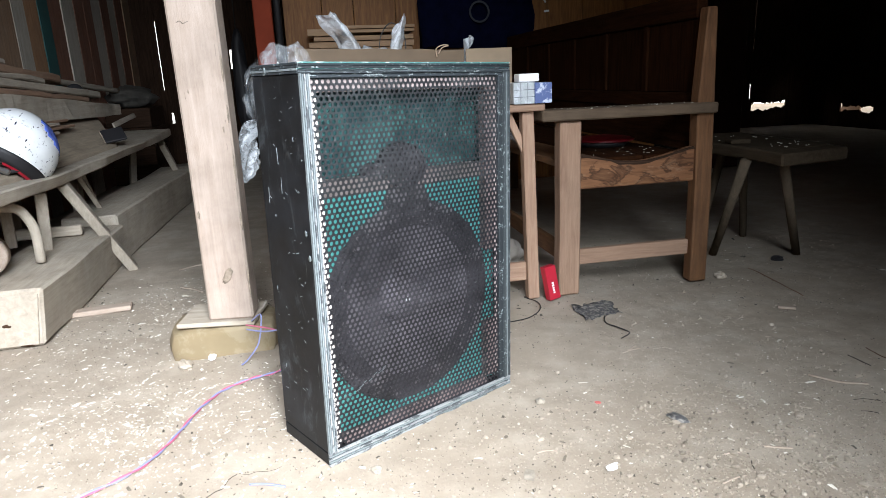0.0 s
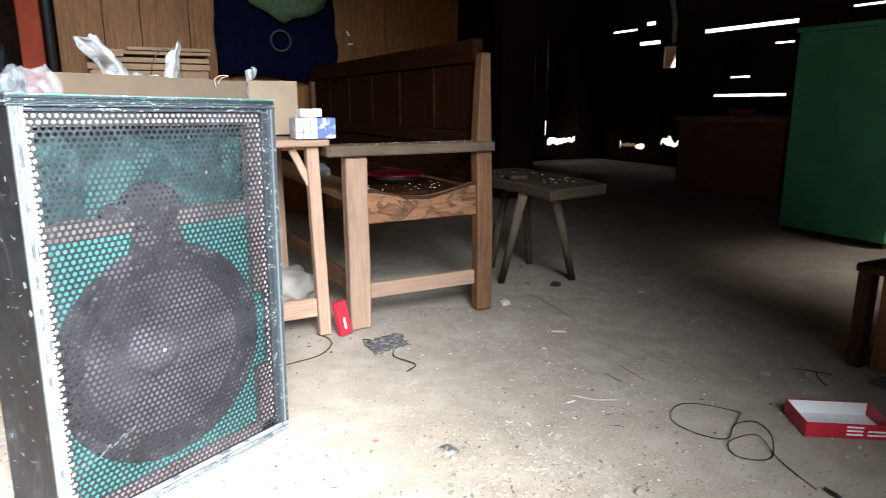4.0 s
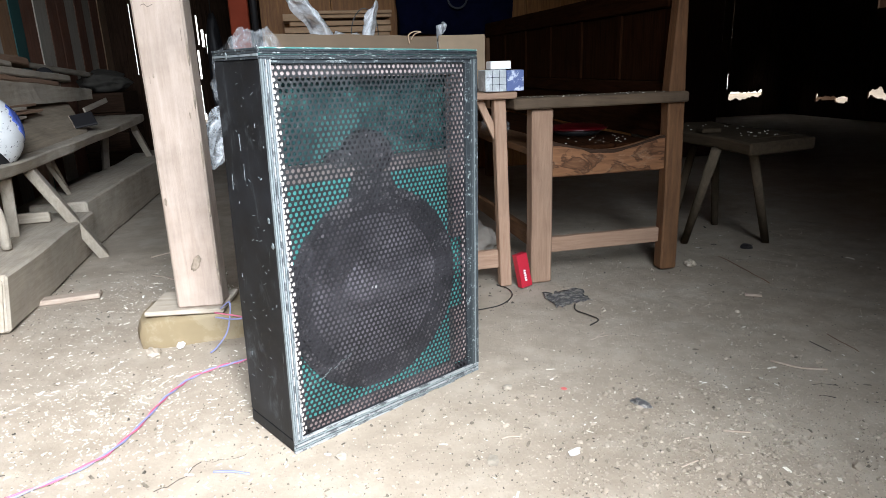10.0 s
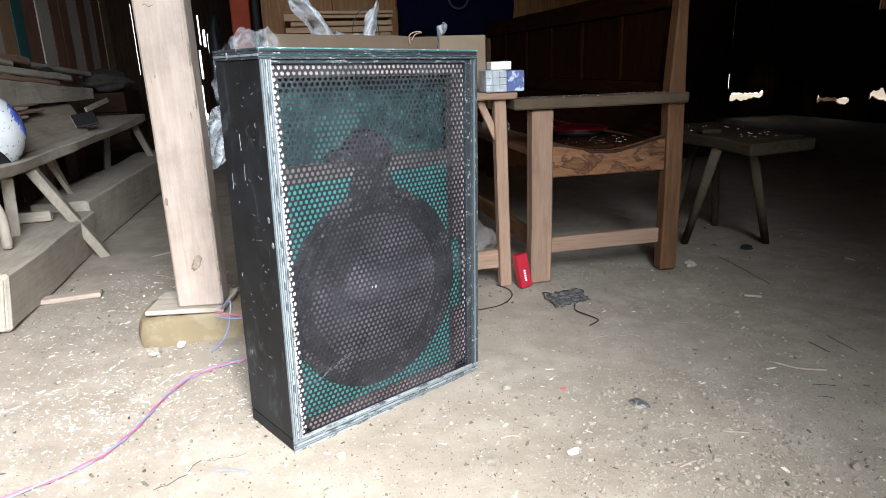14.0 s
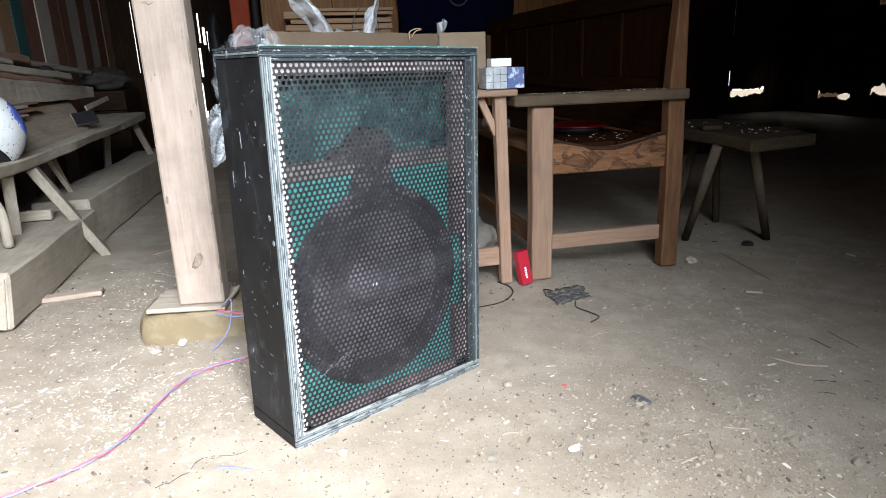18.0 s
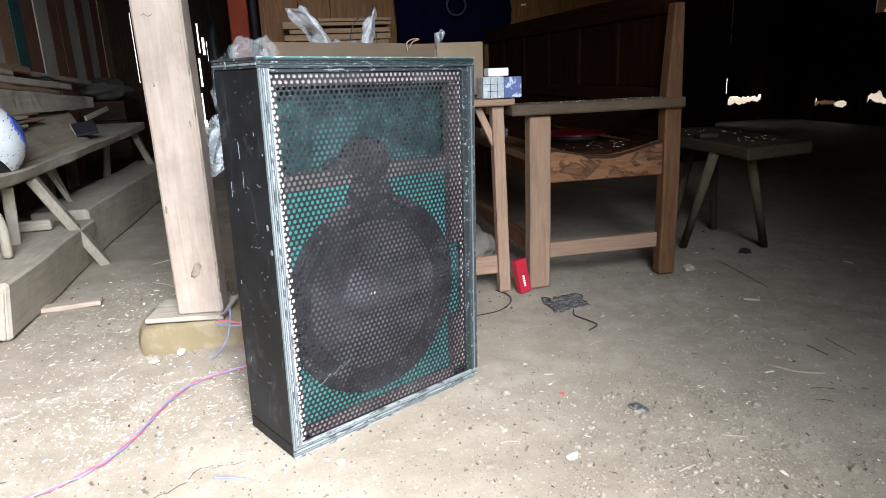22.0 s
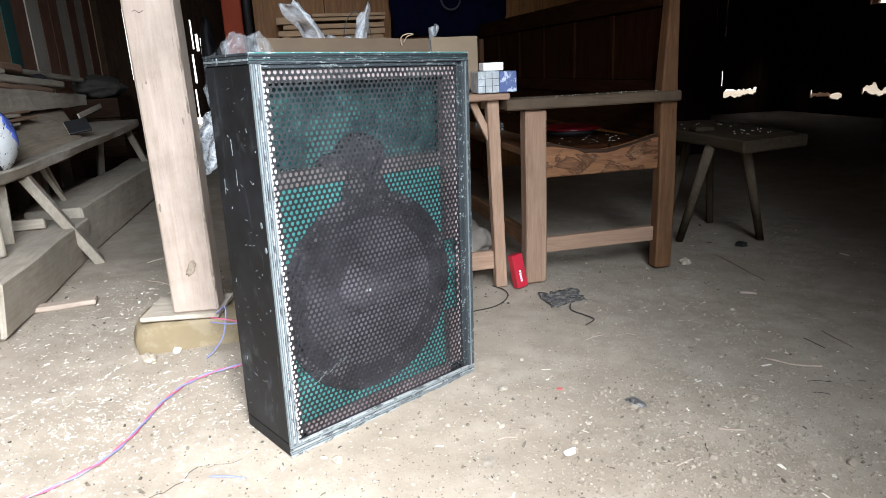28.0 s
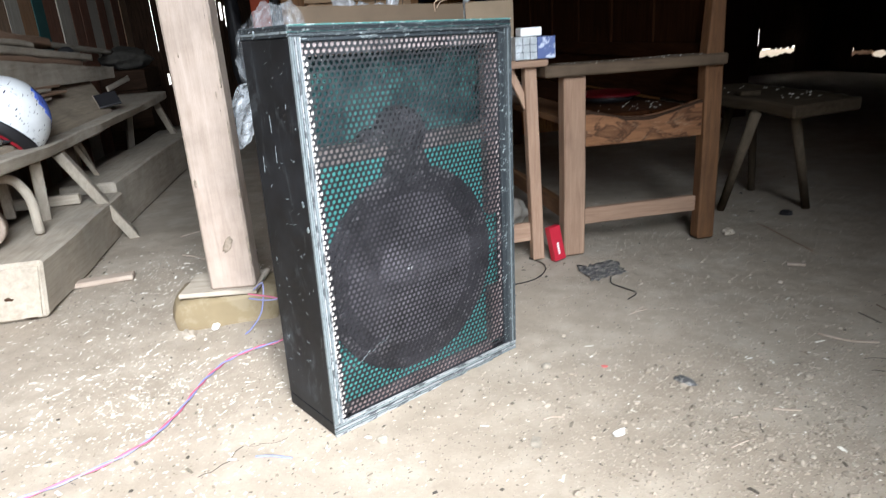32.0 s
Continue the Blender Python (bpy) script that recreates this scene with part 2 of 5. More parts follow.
def dusty_grille():
    """Black steel sheet: clouded with pale dust, paler over its upper third, with scuffs and bare specks."""
    m, N, L, b = base_mat("dusty_black_grille", 0.55)
    b.inputs["Specular IOR Level"].default_value = 0.35
    flat = coords(N, L, (1, 1, 1), False)
    speck = noise_node(N, L, flat, 150.0, 5, 0.7)
    cloud = noise_node(N, L, flat, 9.0, 6, 0.7)
    col = ramp(N, L, cloud, [(0.35, (0.004, 0.004, 0.005)), (0.75, (0.02, 0.019, 0.023))])
    brushed = noise_node(N, L, coords(N, L, (1, 1, 1.8), False), 5.5, 7, 0.7, 0.6)
    col = mixed(N, L, ramp(N, L, brushed, [(0.50, (0, 0, 0)), (0.74, (0.3,) * 3)]), col, (0.09, 0.085, 0.096))
    tc, sep = N.new("ShaderNodeTexCoord"), N.new("ShaderNodeSeparateXYZ")
    L.new(tc.outputs["Object"], sep.inputs[0])
    high = ramp(N, L, sep.outputs["Z"], [(0.44, (0, 0, 0)), (0.62, (0.16,) * 3)])
    patch = ramp(N, L, noise_node(N, L, flat, 16.0, 6, 0.75), [(0.38, (0.15,) * 3), (0.6, (1, 1, 1))])
    col = mixed(N, L, mixed(N, L, 1.0, high, patch, "MULTIPLY"), col, (0.135, 0.155, 0.155))
    col = mixed(N, L, ramp(N, L, speck, [(0.62, (0, 0, 0)), (0.70, (0.35,) * 3)]), col, (0.38, 0.37, 0.39))
    L.new(col, b.inputs["Base Color"])
    return m


GRILLE = dusty_grille()
TEAL = paint("teal_baffle_paint", (0.066, 0.325, 0.30), 0.5, (0.11, 0.43, 0.39), 0.4, 40.0, 0.5)
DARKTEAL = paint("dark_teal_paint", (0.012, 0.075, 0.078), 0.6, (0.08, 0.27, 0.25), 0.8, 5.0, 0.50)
STOOLWOOD = {a: wood("weathered_stool_" + a, (0.03, 0.021, 0.013), (0.066, 0.047, 0.03), a, 0.85, 0.3, (0.085, 0.067, 0.049), gloss=0.05) for a in "yz"}
LEGWOOD = wood("weathered_stool_leg", (0.065, 0.05, 0.034), (0.125, 0.095, 0.066), "z", 0.85, 0.3, (0.15, 0.12, 0.09), gloss=0.05)
PINKWOOD = plain("bare_pinkish_batten", (0.27, 0.215, 0.205), 0.8, 0, 0.4, 14.0)
# darker copy of the batten wood, with the lip's shade in its colour
SHADEDWOOD = plain("shaded_pinkish_batten", (0.17, 0.125, 0.12), 0.85, 0, 0.35, 12.0)
DUSTBLACK = paint("dusty_black_frame", (0.038, 0.034, 0.039), 0.85, (0.24, 0.215, 0.225), 0.55, 16.0, 0.52)
CONE = plain("dusty_paper_cone", (0.125, 0.113, 0.127), 0.9, 0, 0.65, 9.0)
RUBBER = plain("black_rubber", (0.012, 0.011, 0.013), 0.6)
RED = plain("red_print", (0.42, 0.012, 0.03), 0.5, 0, 0.1)
WHITE = plain("white_card", (0.8, 0.8, 0.79), 0.5, 0, 0.06)
CARD = plain("brown_cardboard", (0.13, 0.088, 0.054), 0.8, 0, 0.12, 8.0)
CARD_IN = plain("cardboard_inside", (0.23, 0.168, 0.11), 0.85, 0, 0.15, 8.0)
FILM = plastic_film("clear_plastic_film", (0.7, 0.73, 0.76), 0.12)
NETFILM = plastic_film("grey_plastic_film", (0.55, 0.57, 0.59), 0.5, 0.25)
WHITEFILM = plastic_film("white_plastic_film", (0.85, 0.88, 0.92), 1.2, 0.3)
GREEN = paint("dark_green_paint", (0.05, 0.30, 0.165), 0.45, (0.03, 0.07, 0.04), 0.35, 8.0, 0.6)
REDPAINT = paint("red_oxide_paint", (0.30, 0.05, 0.022), 0.7, (0.22, 0.08, 0.05), 0.4)
STONE = paint("ochre_stone", (0.205, 0.155, 0.088), 0.9, (0.29, 0.245, 0.175), 0.3, 9.0, 0.46)
REDPAINT.node_tree.nodes["Principled BSDF"].inputs["Specular IOR Level"].default_value = 0.15
NAVY = plain("navy_cloth", (0.0025, 0.0035, 0.016), 0.95, 0, 0.3)
NAVY.node_tree.nodes["Principled BSDF"].inputs["Specular IOR Level"].default_value = 0.05
BLUEW = plain("blue_wire_sheath", (0.19, 0.205, 0.38), 0.5)
REDW = plain("red_wire_sheath", (0.42, 0.10, 0.16), 0.5)
BLACKW = plain("black_wire_sheath", (0.02, 0.018, 0.016), 0.5)
CHROME = plain("dull_metal", (0.5, 0.5, 0.5), 0.35, 1.0)
PINKPINE = {a: wood("pinkish_pine_" + a, (0.27, 0.155, 0.10), (0.42, 0.27, 0.185), a, 0.7, 0.1) for a in "xz"}
CRACK = plain("dark_crack", (0.035, 0.026, 0.02), 0.95)
ARMWOOD = wood("grimy_armrest", (0.04, 0.025, 0.015), (0.105, 0.07, 0.042), "x", 0.8, 0.5, (0.15, 0.108, 0.075), 0.7)
SILVER = paint("silver_foil", (0.30, 0.28, 0.25), 0.5, (0.05, 0.05, 0.055), 0.9, 60.0, 0.47)
ROOF = plain("unseen_roof_sheet", (0.035, 0.026, 0.022), 0.7, 0.0, 0.3, 3.0)


# ---- mesh helpers ----
def part(name, bm, material, parent=None, label="", m=None):
    me = bpy.data.meshes.new(name)
    bm.to_mesh(me)
    bm.free()
    me.materials.append(material)
    ob = new(name, me)
    ob.parent = parent
    if m is not None:
        ob.matrix_basis = m
    if label:
        tagged(ob, label)
    return ob


def thing(name, label, category, m=None, group="", kind=""):
    ob = new(name)
    ob.empty_display_size = 0.05
    if m is not None:
        ob.matrix_basis = m
    return tagged(ob, label, category, group, kind)


def smooth(bm):
    for f in bm.faces:
        f.smooth = True
    return bm


def box(x0, x1, y0, y1, z0, z1, bevel=0.004, wob=0.0, cuts=0, seed=0):
    """A sawn piece between two corners: bevelled, and slightly uneven where wob is given."""
    bm = bmesh.new()
    bmesh.ops.create_cube(bm, size=1.0)
    if cuts:
        long_axis = max(range(3), key=lambda k: (x1 - x0, y1 - y0, z1 - z0)[k])
        es = [e for e in bm.edges if abs((e.verts[0].co - e.verts[1].co)[long_axis]) > 0.5]
        bmesh.ops.subdivide_edges(bm, edges=es, cuts=cuts, use_grid_fill=True)
    for v in bm.verts:
        v.co = Vector((x0 + (v.co.x + 0.5) * (x1 - x0), y0 + (v.co.y + 0.5) * (y1 - y0), z0 + (v.co.z + 0.5) * (z1 - z0)))
    if wob:
        for v in bm.verts:
            v.co += noise.noise_vector(v.co * 3.1 + Vector((seed, seed * 0.7, 3))) * wob
    if bevel:
        sharp = [e for e in bm.edges if len(e.link_faces) == 2 and e.calc_face_angle() > 0.6]
        bmesh.ops.bevel(bm, geom=sharp, offset=bevel, segments=1, affect="EDGES")
    return bm


def rod(a, b, r0, r1=None, sides=8, square=False):
    """A round or square bar from a to b."""
    a, b = Vector(a), Vector(b)
    bm = bmesh.new()
    bmesh.ops.create_cone(bm, cap_ends=True, segments=4 if square else sides, radius1=r0, radius2=r0 if r1 is None else r1, depth=(b - a).length)
    if square:
        bmesh.ops.rotate(bm, verts=bm.verts, cent=(0, 0, 0), matrix=Matrix.Rotation(radians(45), 3, "Z"))
    turn = (b - a).to_track_quat("Z", "Y").to_matrix().to_4x4()
    bm.transform(Matrix.Translation((a + b) / 2) @ turn)
    if not square:
        smooth(bm)
    return bm


def bar(a, b, w, d, bevel=0.003, side=(0, 1, 0)):
    """A rectangular bar from a to b, w wide and d deep (depth lies towards side)."""
    a, b = Vector(a), Vector(b)
    z = (b - a).normalized()
    y = (Vector(side) - z * Vector(side).dot(z)).normalized()
    x = y.cross(z)
    bm = box(-w / 2, w / 2, -d / 2, d / 2, 0, (b - a).length, bevel)
    bm.transform(Matrix.Translation(a) @ Matrix((x, y, z)).transposed().to_4x4())
    return bm


def glide(points, steps=8):
    """A smooth line through the points."""
    p = [Vector(q) for q in points]
    p = [2 * p[0] - p[1]] + p + [2 * p[-1] - p[-2]]
    out = []
    for k in range(1, len(p) - 2):
        a, b, c, d = p[k - 1 : k + 3]
        for s in range(steps):
            t = s / steps
            out.append(0.5 * (2 * b + (c - a) * t + (2 * a - 5 * b + 4 * c - d) * t**2 + (3 * b - a - 3 * c + d) * t**3))
    return out + [p[-2]]


def tube(points, r, steps=8, sides=6):
    line = glide(points, steps)
    bm = bmesh.new()
    rings = []
    for k, c in enumerate(line):
        z = (line[min(k + 1, len(line) - 1)] - line[max(k - 1, 0)]).normalized()
        x = z.orthogonal().normalized() if not rings else (x - z * x.dot(z)).normalized()
        y = z.cross(x)
        rings.append([bm.verts.new(c + r * (math.cos(t) * x + math.sin(t) * y)) for t in np.arange(sides) * 2 * math.pi / sides])
    for a, b in zip(rings, rings[1:]):
        for k in range(sides):
            bm.faces.new((a[k], a[(k + 1) % sides], b[(k + 1) % sides], b[k]))
    bm.faces.new(rings[0][::-1])
    bm.faces.new(rings[-1])
    return smooth(bm)


def lathe(profile, sides=48, axis="y"):
    """Turns (radius, height) pairs round an axis."""
    bm = bmesh.new()
    rings = []
    for r, h in profile:
        ring = []
        for k in range(sides):
            a = 2 * math.pi * k / sides
            c, s = r * math.cos(a), r * math.sin(a)
            ring.append(bm.verts.new((c, h, s) if axis == "y" else (c, s, h)))
        rings.append(ring)
    for a, b in zip(rings, rings[1:]):
        for k in range(sides):
            bm.faces.new((a[k], a[(k + 1) % sides], b[(k + 1) % sides], b[k]))
    bmesh.ops.remove_doubles(bm, verts=bm.verts, dist=1e-5)
    bmesh.ops.recalc_face_normals(bm, faces=bm.faces)
    return smooth(bm)


def lump(size, amount=0.25, freq=2.0, seed=0.0, sub=3):
    """A noisy blob: size is its half extent per axis."""
    bm = bmesh.new()
    bmesh.ops.create_icosphere(bm, subdivisions=sub, radius=1.0)
    for v in bm.verts:
        k = 1 + amount * noise.fractal(v.co * freq + Vector((seed, seed, seed)), 1.0, 2.0, 3)
        v.co = Vector((v.co.x * size[0], v.co.y * size[1], v.co.z * size[2])) * k
    return smooth(bm)


# ---- setting ----
def ground_z(x, y):
    """Height of the trodden earth: slow swells, small humps and loose crumbs."""
    p = Vector((x, y, 0))
    z = 0.006 * noise.fractal(p * 2.2, 1.0, 2.0, 3) + 0.002 * noise.noise(Vector((x * 14, y * 14, 5))) - 0.003
    loose = max(0.0, min(1.0, 0.55 + 0.9 * noise.noise(Vector((x * 1.9, y * 1.9, 9)))))
    crumb = noise.noise(Vector((x * 36, y * 36, 2)))
    return z + loose * (0.0016 * crumb + 0.0035 * max(0.0, crumb - 0.25))


def ground_sheet():
    inner_x, inner_y = np.linspace(-1.4, 2.4, 400), np.linspace(0.5, 2.9, 270)
    far = np.array([0.3, 0.8, 1.6, 3, 5, 9, 20, 60, 200.0])
    xs = np.r_[-1.4 - far[::-1], inner_x, 2.4 + far]
    ys = np.r_[0.5 - far[::-1], inner_y, 2.9 + far]
    verts = []
    for y in ys:
        for x in xs:
            near = -1.4 <= x <= 2.4 and 0.5 <= y <= 2.9
            verts.append((x, y, ground_z(x, y) if near else -0.003))
    n = len(xs)
    faces = [(j * n + i, j * n + i + 1, (j + 1) * n + i + 1, (j + 1) * n + i) for j in range(len(ys) - 1) for i in range(n - 1)]
    me = bpy.data.meshes.new("ground")
    me.from_pydata(verts, [], faces)
    me.materials.append(DIRT)
    for p in me.polygons:
        p.use_smooth = True
    return tagged(new("ground", me), "trodden grey-brown earth floor strewn with sawdust", "ground", kind="structure")


ground_sheet()


def laid(points, up=0.0):
    """The same line, lowered or raised to lie on the uneven earth."""
    return [(p[0], p[1], p[2] + up + ground_z(p[0], p[1])) for p in points]


def board_wall(name, label, along, fixed, a0, a1, width, z1, gaps, tones, thick=0.022, seed=1, pick=None):
    """A wall of upright boards; gaps are (from, to, bottom, top) openings where daylight comes through."""
    rng = random.Random(seed)
    root = thing(name, label, "wall", kind="structure")
    edges, a = [a0], a0
    while a < a1 - 0.02:
        a = min(a1, a + width * rng.uniform(0.8, 1.2))
        edges.append(a)
    cuts = sorted(set(edges + [g[0] for g in gaps] + [g[1] for g in gaps]))
    k = -1
    for lo, hi in zip(cuts, cuts[1:]):
        if lo in edges:
            k += 1
            off, tone = rng.uniform(0, 0.012), (pick[k % len(pick)] if pick else rng.choice(tones))
        spans, mid = [(-0.02, z1)], (lo + hi) / 2
        for g in gaps:
            if g[0] <= mid <= g[1]:
                spans = [s for b, t in spans for s in ((b, min(t, g[2])), (max(b, g[3]), t)) if s[1] - s[0] > 0.01]
        for b, t in spans:
            args = (fixed + off, fixed + off + thick) if along == "y" else (lo, hi)
            argsy = (lo, hi) if along == "y" else (fixed + off, fixed + off + thick)
            part("board", box(*args, *argsy, b, t, 0.003), tone, root)
    return root


def ragged(a0, a1, z0, z1, n, seed):
    """A torn opening: narrow gaps side by side whose lower and upper edges wander."""
    n *= 6
    h = z1 - z0
    out = []
    for k in range(n):
        lo, hi = a0 + (a1 - a0) * k / n, a0 + (a1 - a0) * (k + 1) / n
        low, high = (0.5 + 0.8 * noise.fractal(Vector((k * 0.11, seed * 3.1, q)), 1.0, 2.0, 3) for q in (0.0, 7.0))
        bottom, top = z0 + h * max(0.0, min(0.6, 0.5 * low)), z1 - h * max(0.0, min(0.75, 0.6 * high))
        if top - bottom > 0.015:
            out.append((lo, hi, bottom, top))
    return out


B = BOARD_TONES
board_wall("wall_left", "dusty upright boards in brown, white and faded teal", "y", -1.53, -1.8, 6.95, 0.21, 3.3, [], B, seed=4,
           pick=[B[0], B[2]] * 13 + [B[1], B[0], B[0], B[1], B[4], B[3], B[2], B[1], B[2], B[2], B[1], B[2], B[1], B[2], B[0], B[0]])
# far boards coloured near black, so the shed's deep shade is in their colour
board_wall("wall_back", "upright boards darkened for shade, with daylight slits between them", "x", 6.9, -1.55, 6.1, 0.2, 3.3,
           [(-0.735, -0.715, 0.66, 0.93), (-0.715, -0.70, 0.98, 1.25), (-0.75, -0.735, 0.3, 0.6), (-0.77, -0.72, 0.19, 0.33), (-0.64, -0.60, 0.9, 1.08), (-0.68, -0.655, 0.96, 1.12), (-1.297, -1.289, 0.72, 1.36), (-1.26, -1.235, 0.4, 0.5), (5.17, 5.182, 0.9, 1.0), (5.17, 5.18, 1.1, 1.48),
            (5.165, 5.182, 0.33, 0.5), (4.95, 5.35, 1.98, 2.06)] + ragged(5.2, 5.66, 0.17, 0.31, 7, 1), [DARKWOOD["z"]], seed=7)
board_wall("wall_right", "board wall darkened for shade, with long gaps letting daylight in", "y", 6.0, -1.8, 6.95, 0.24, 3.3,
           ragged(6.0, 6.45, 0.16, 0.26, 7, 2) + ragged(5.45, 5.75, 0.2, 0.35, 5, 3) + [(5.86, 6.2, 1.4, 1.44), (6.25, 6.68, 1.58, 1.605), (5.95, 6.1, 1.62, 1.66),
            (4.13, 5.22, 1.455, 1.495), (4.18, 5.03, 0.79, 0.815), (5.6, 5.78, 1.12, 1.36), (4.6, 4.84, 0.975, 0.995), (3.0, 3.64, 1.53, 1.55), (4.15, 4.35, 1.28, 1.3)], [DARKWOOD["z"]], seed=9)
# added wall out of view: one opening shapes the daylight, one brightens the right
board_wall("unseen_front_wall", "unseen added board wall with two openings that shape the light", "x", -0.98, -1.55, 6.1, 0.25, 3.3, [(-0.9, 1.3, 0.85, 2.3), (3.6, 4.8, 1.3, 1.95)], [DARKWOOD["z"]], seed=11)
# added roof, never in view: keeps sky light out of the shed
roof = part("ceiling", box(-1.7, 6.2, -1.05, 7.1, 3.3, 3.33, 0.0), ROOF)
tagged(roof, "unseen dark roof added to close the shed from the sky", "roof", kind="structure")

def glare():
    """Plain bright daylight far behind the gaps in the boards."""
    m, N, L, b = base_mat("hazy_daylight", 1.0)
    b.inputs["Base Color"].default_value = rgb((0.8, 0.8, 0.78))
    b.inputs["Emission Color"].default_value = rgb((1.0, 0.99, 0.95))
    b.inputs["Emission Strength"].default_value = 1.4
    return m


GLARE = glare()
tagged(part("backdrop_back", box(-3.0, 12.0, 11.0, 11.05, 0.0, 4.5, 0), GLARE), "plain bright hazy daylight behind the shed", "backdrop", kind="structure")
tagged(part("backdrop_side", box(11.95, 12.0, 0.0, 10.98, 0.0, 4.5, 0), GLARE), "plain bright hazy daylight beside the shed", "backdrop", kind="structure")
outside = thing("leaning_plank", "sunlit tan plank standing outside the wall gap", "plank", pose(6.35, 6.0, 0))
part("plank", bar((0, 0.75, 0), (0, -0.05, 1.5), 0.24, 0.03, 0.004, (1, 0, 0)), TAN["z"], outside)

# varnished partition, its red post and the pipe beside it
partition = thing("wall_partition", "varnished brown plywood partition with vertical streaks", "wall", kind="structure")
x = -0.02
for k, w in enumerate((0.24, 0.2, 0.27, 0.22, 0.3, 0.24, 0.28, 0.25, 0.3, 0.28)):
    part("panel", box(x, x + w - 0.003, 4.4 + 0.002 * (k % 2), 4.42, 0, 3.28, 0.002), PANEL, partition)
    x += w
red_post = thing("red_post", "upright timber post painted red oxide", "post", pose(-0.14, 4.33, 0))
part("shaft", box(-0.055, 0.055, -0.05, 0.05, 0, 3.28, 0.006, 0.004, 6), REDPAINT, red_post)
pipe = thing("drain_pipe", "dark upright plastic pipe beside the red post", "pipe", pose(-0.052, 4.3, 0))
part("tube", rod((0, 0, 0), (0, 0, 3.28), 0.022, sides=14), RUBBER, pipe)
far_post = thing("far_post", "dark red timber post deep in the shed", "post", pose(3.0, 4.33, 0))
part("shaft", box(-0.15, 0.15, -0.09, 0.09, 0, 3.28, 0.008), wood("dark_red_post", (0.014, 0.004, 0.003), (0.03, 0.008, 0.006), "z", 0.6), far_post)


# ---- loudspeaker cabinet ----
SW, SH, SD = 0.507, 0.75, 0.182
speaker = thing("loudspeaker", "tall scuffed black plywood loudspeaker cabinet with perforated grille", "loudspeaker",
                pose(0.068, 1.154, 0.0095, 0.0, 1.1, 29.4))


def ply_panel(name, lo, hi, thin, label, tones=(0, 1, 0, 0, 3, 1, 0, 0, 3)):
    """A plywood panel: black faces, with its glued layers showing unevenly along the edges."""
    x0, y0, z0 = lo
    x1, y1, z1 = hi
    panel = part(name, box(x0, x1, y0 + 0.004, y1, z0, z1, 0.002), BLACKPAINT, speaker, label)
    n, share = 9, (0.0, 0.15, 0.24, 0.36, 0.45, 0.58, 0.68, 0.80, 0.88, 1.0)
    lo_t, hi_t = (x0, x1) if thin == "x" else (z0, z1)
    for k in range(n):
        a, b = (lo_t + (hi_t - lo_t) * share[k + q] for q in (0, 1))
        front = y0 + (0.0, 0.003, 0.0008, 0.0035, 0.0004, 0.003, 0.001, 0.0035, 0.0003)[k]
        long_axis = (z0, z1) if thin == "x" else (x0, x1)
        bm = box(a, b, front, y0 + 0.006, *long_axis, 0.0) if thin == "x" else box(*long_axis, front, y0 + 0.006, a, b, 0.0)
        part("veneer", bm, (PLY_Z if thin == "x" else PLY_EDGE)[tones[k]], panel)
    return panel


T = 0.019
ply_panel("side_panel", (0, 0, T), (T, SD, SH - T), "x", "black painted plywood side with pale scratches")
ply_panel("side_panel", (SW - T, 0, T), (SW, SD, SH - T), "x", "black painted plywood side with worn edges", (1, 0, 1, 1, 0, 1, 1, 0, 1))
top_p = ply_panel("top_panel", (0, 0, SH - T), (SW, SD, SH), "z", "worn plywood top with layered edges", (1, 0, 1, 2, 1, 1, 1, 0, 2))
ply_panel("bottom_panel", (0, 0, -0.0085), (SW, SD, T), "z", "worn plywood base, dusty along the edge", (3, 1, 0, 1, 3, 1, 0, 3, 3))
for k in range(4):
    z = SH - T + 0.0005 + k * T / 4
    part("veneer", box(-0.0015 - 0.001 * (k % 2), 0.002, 0.006, SD, z, z + T / 4 - 0.001, 0), PLY_EDGE[(1, 0, 1, 1)[k]], top_p)
part("back_panel", box(T, SW - T, SD - 0.012, SD - 0.002, T, SH - T, 0.001), BLACKPAINT, speaker)
# inner frame: dark lips round the grille
for nm, c in (("grille_lip", (SW - T - 0.013, SW - T, 0.004, 0.026, T, SH - T)), ("grille_lip", (T, SW - T, 0.004, 0.026, SH - T - 0.008, SH - T))):
    part(nm, box(*c, 0.001), PLY_EDGE[1], speaker, "narrow black strip holding the grille")
GX0, GX1, GZ0, GZ1 = T + 0.0005, SW - T - 0.0005, T + 0.0005, SH - T - 0.0085
rng = random.Random(5)
for k in range(13):
    y, z = rng.uniform(0.015, SD - 0.02), rng.triangular(0.05, SH - 0.03, 0.6)
    l, w = rng.choice((0.002, 0.003, 0.004, 0.008, 0.018, 0.03)), rng.uniform(0.0007, 0.002)
    lean = rng.uniform(-0.1, 0.1) * l
    part("scratch", bar((-0.0002, y, z), (-0.0002, y + lean, z + l), w, 0.001, 0, (1, 0, 0)), PLY_EDGE[0], speaker)
for k in range(34):
    y, z = rng.uniform(0.01, SD - 0.015), rng.uniform(0.03, SH - 0.03)
    l, lean = rng.uniform(0.003, 0.011), rng.uniform(-0.6, 0.6)
    part("scratch", bar((0.0001, y, z), (0.0001, y + l * math.cos(lean), z + l * math.sin(lean)), rng.uniform(0.0005, 0.0011), 0.001, 0, (1, 0, 0)), PLY_Z[0], speaker)
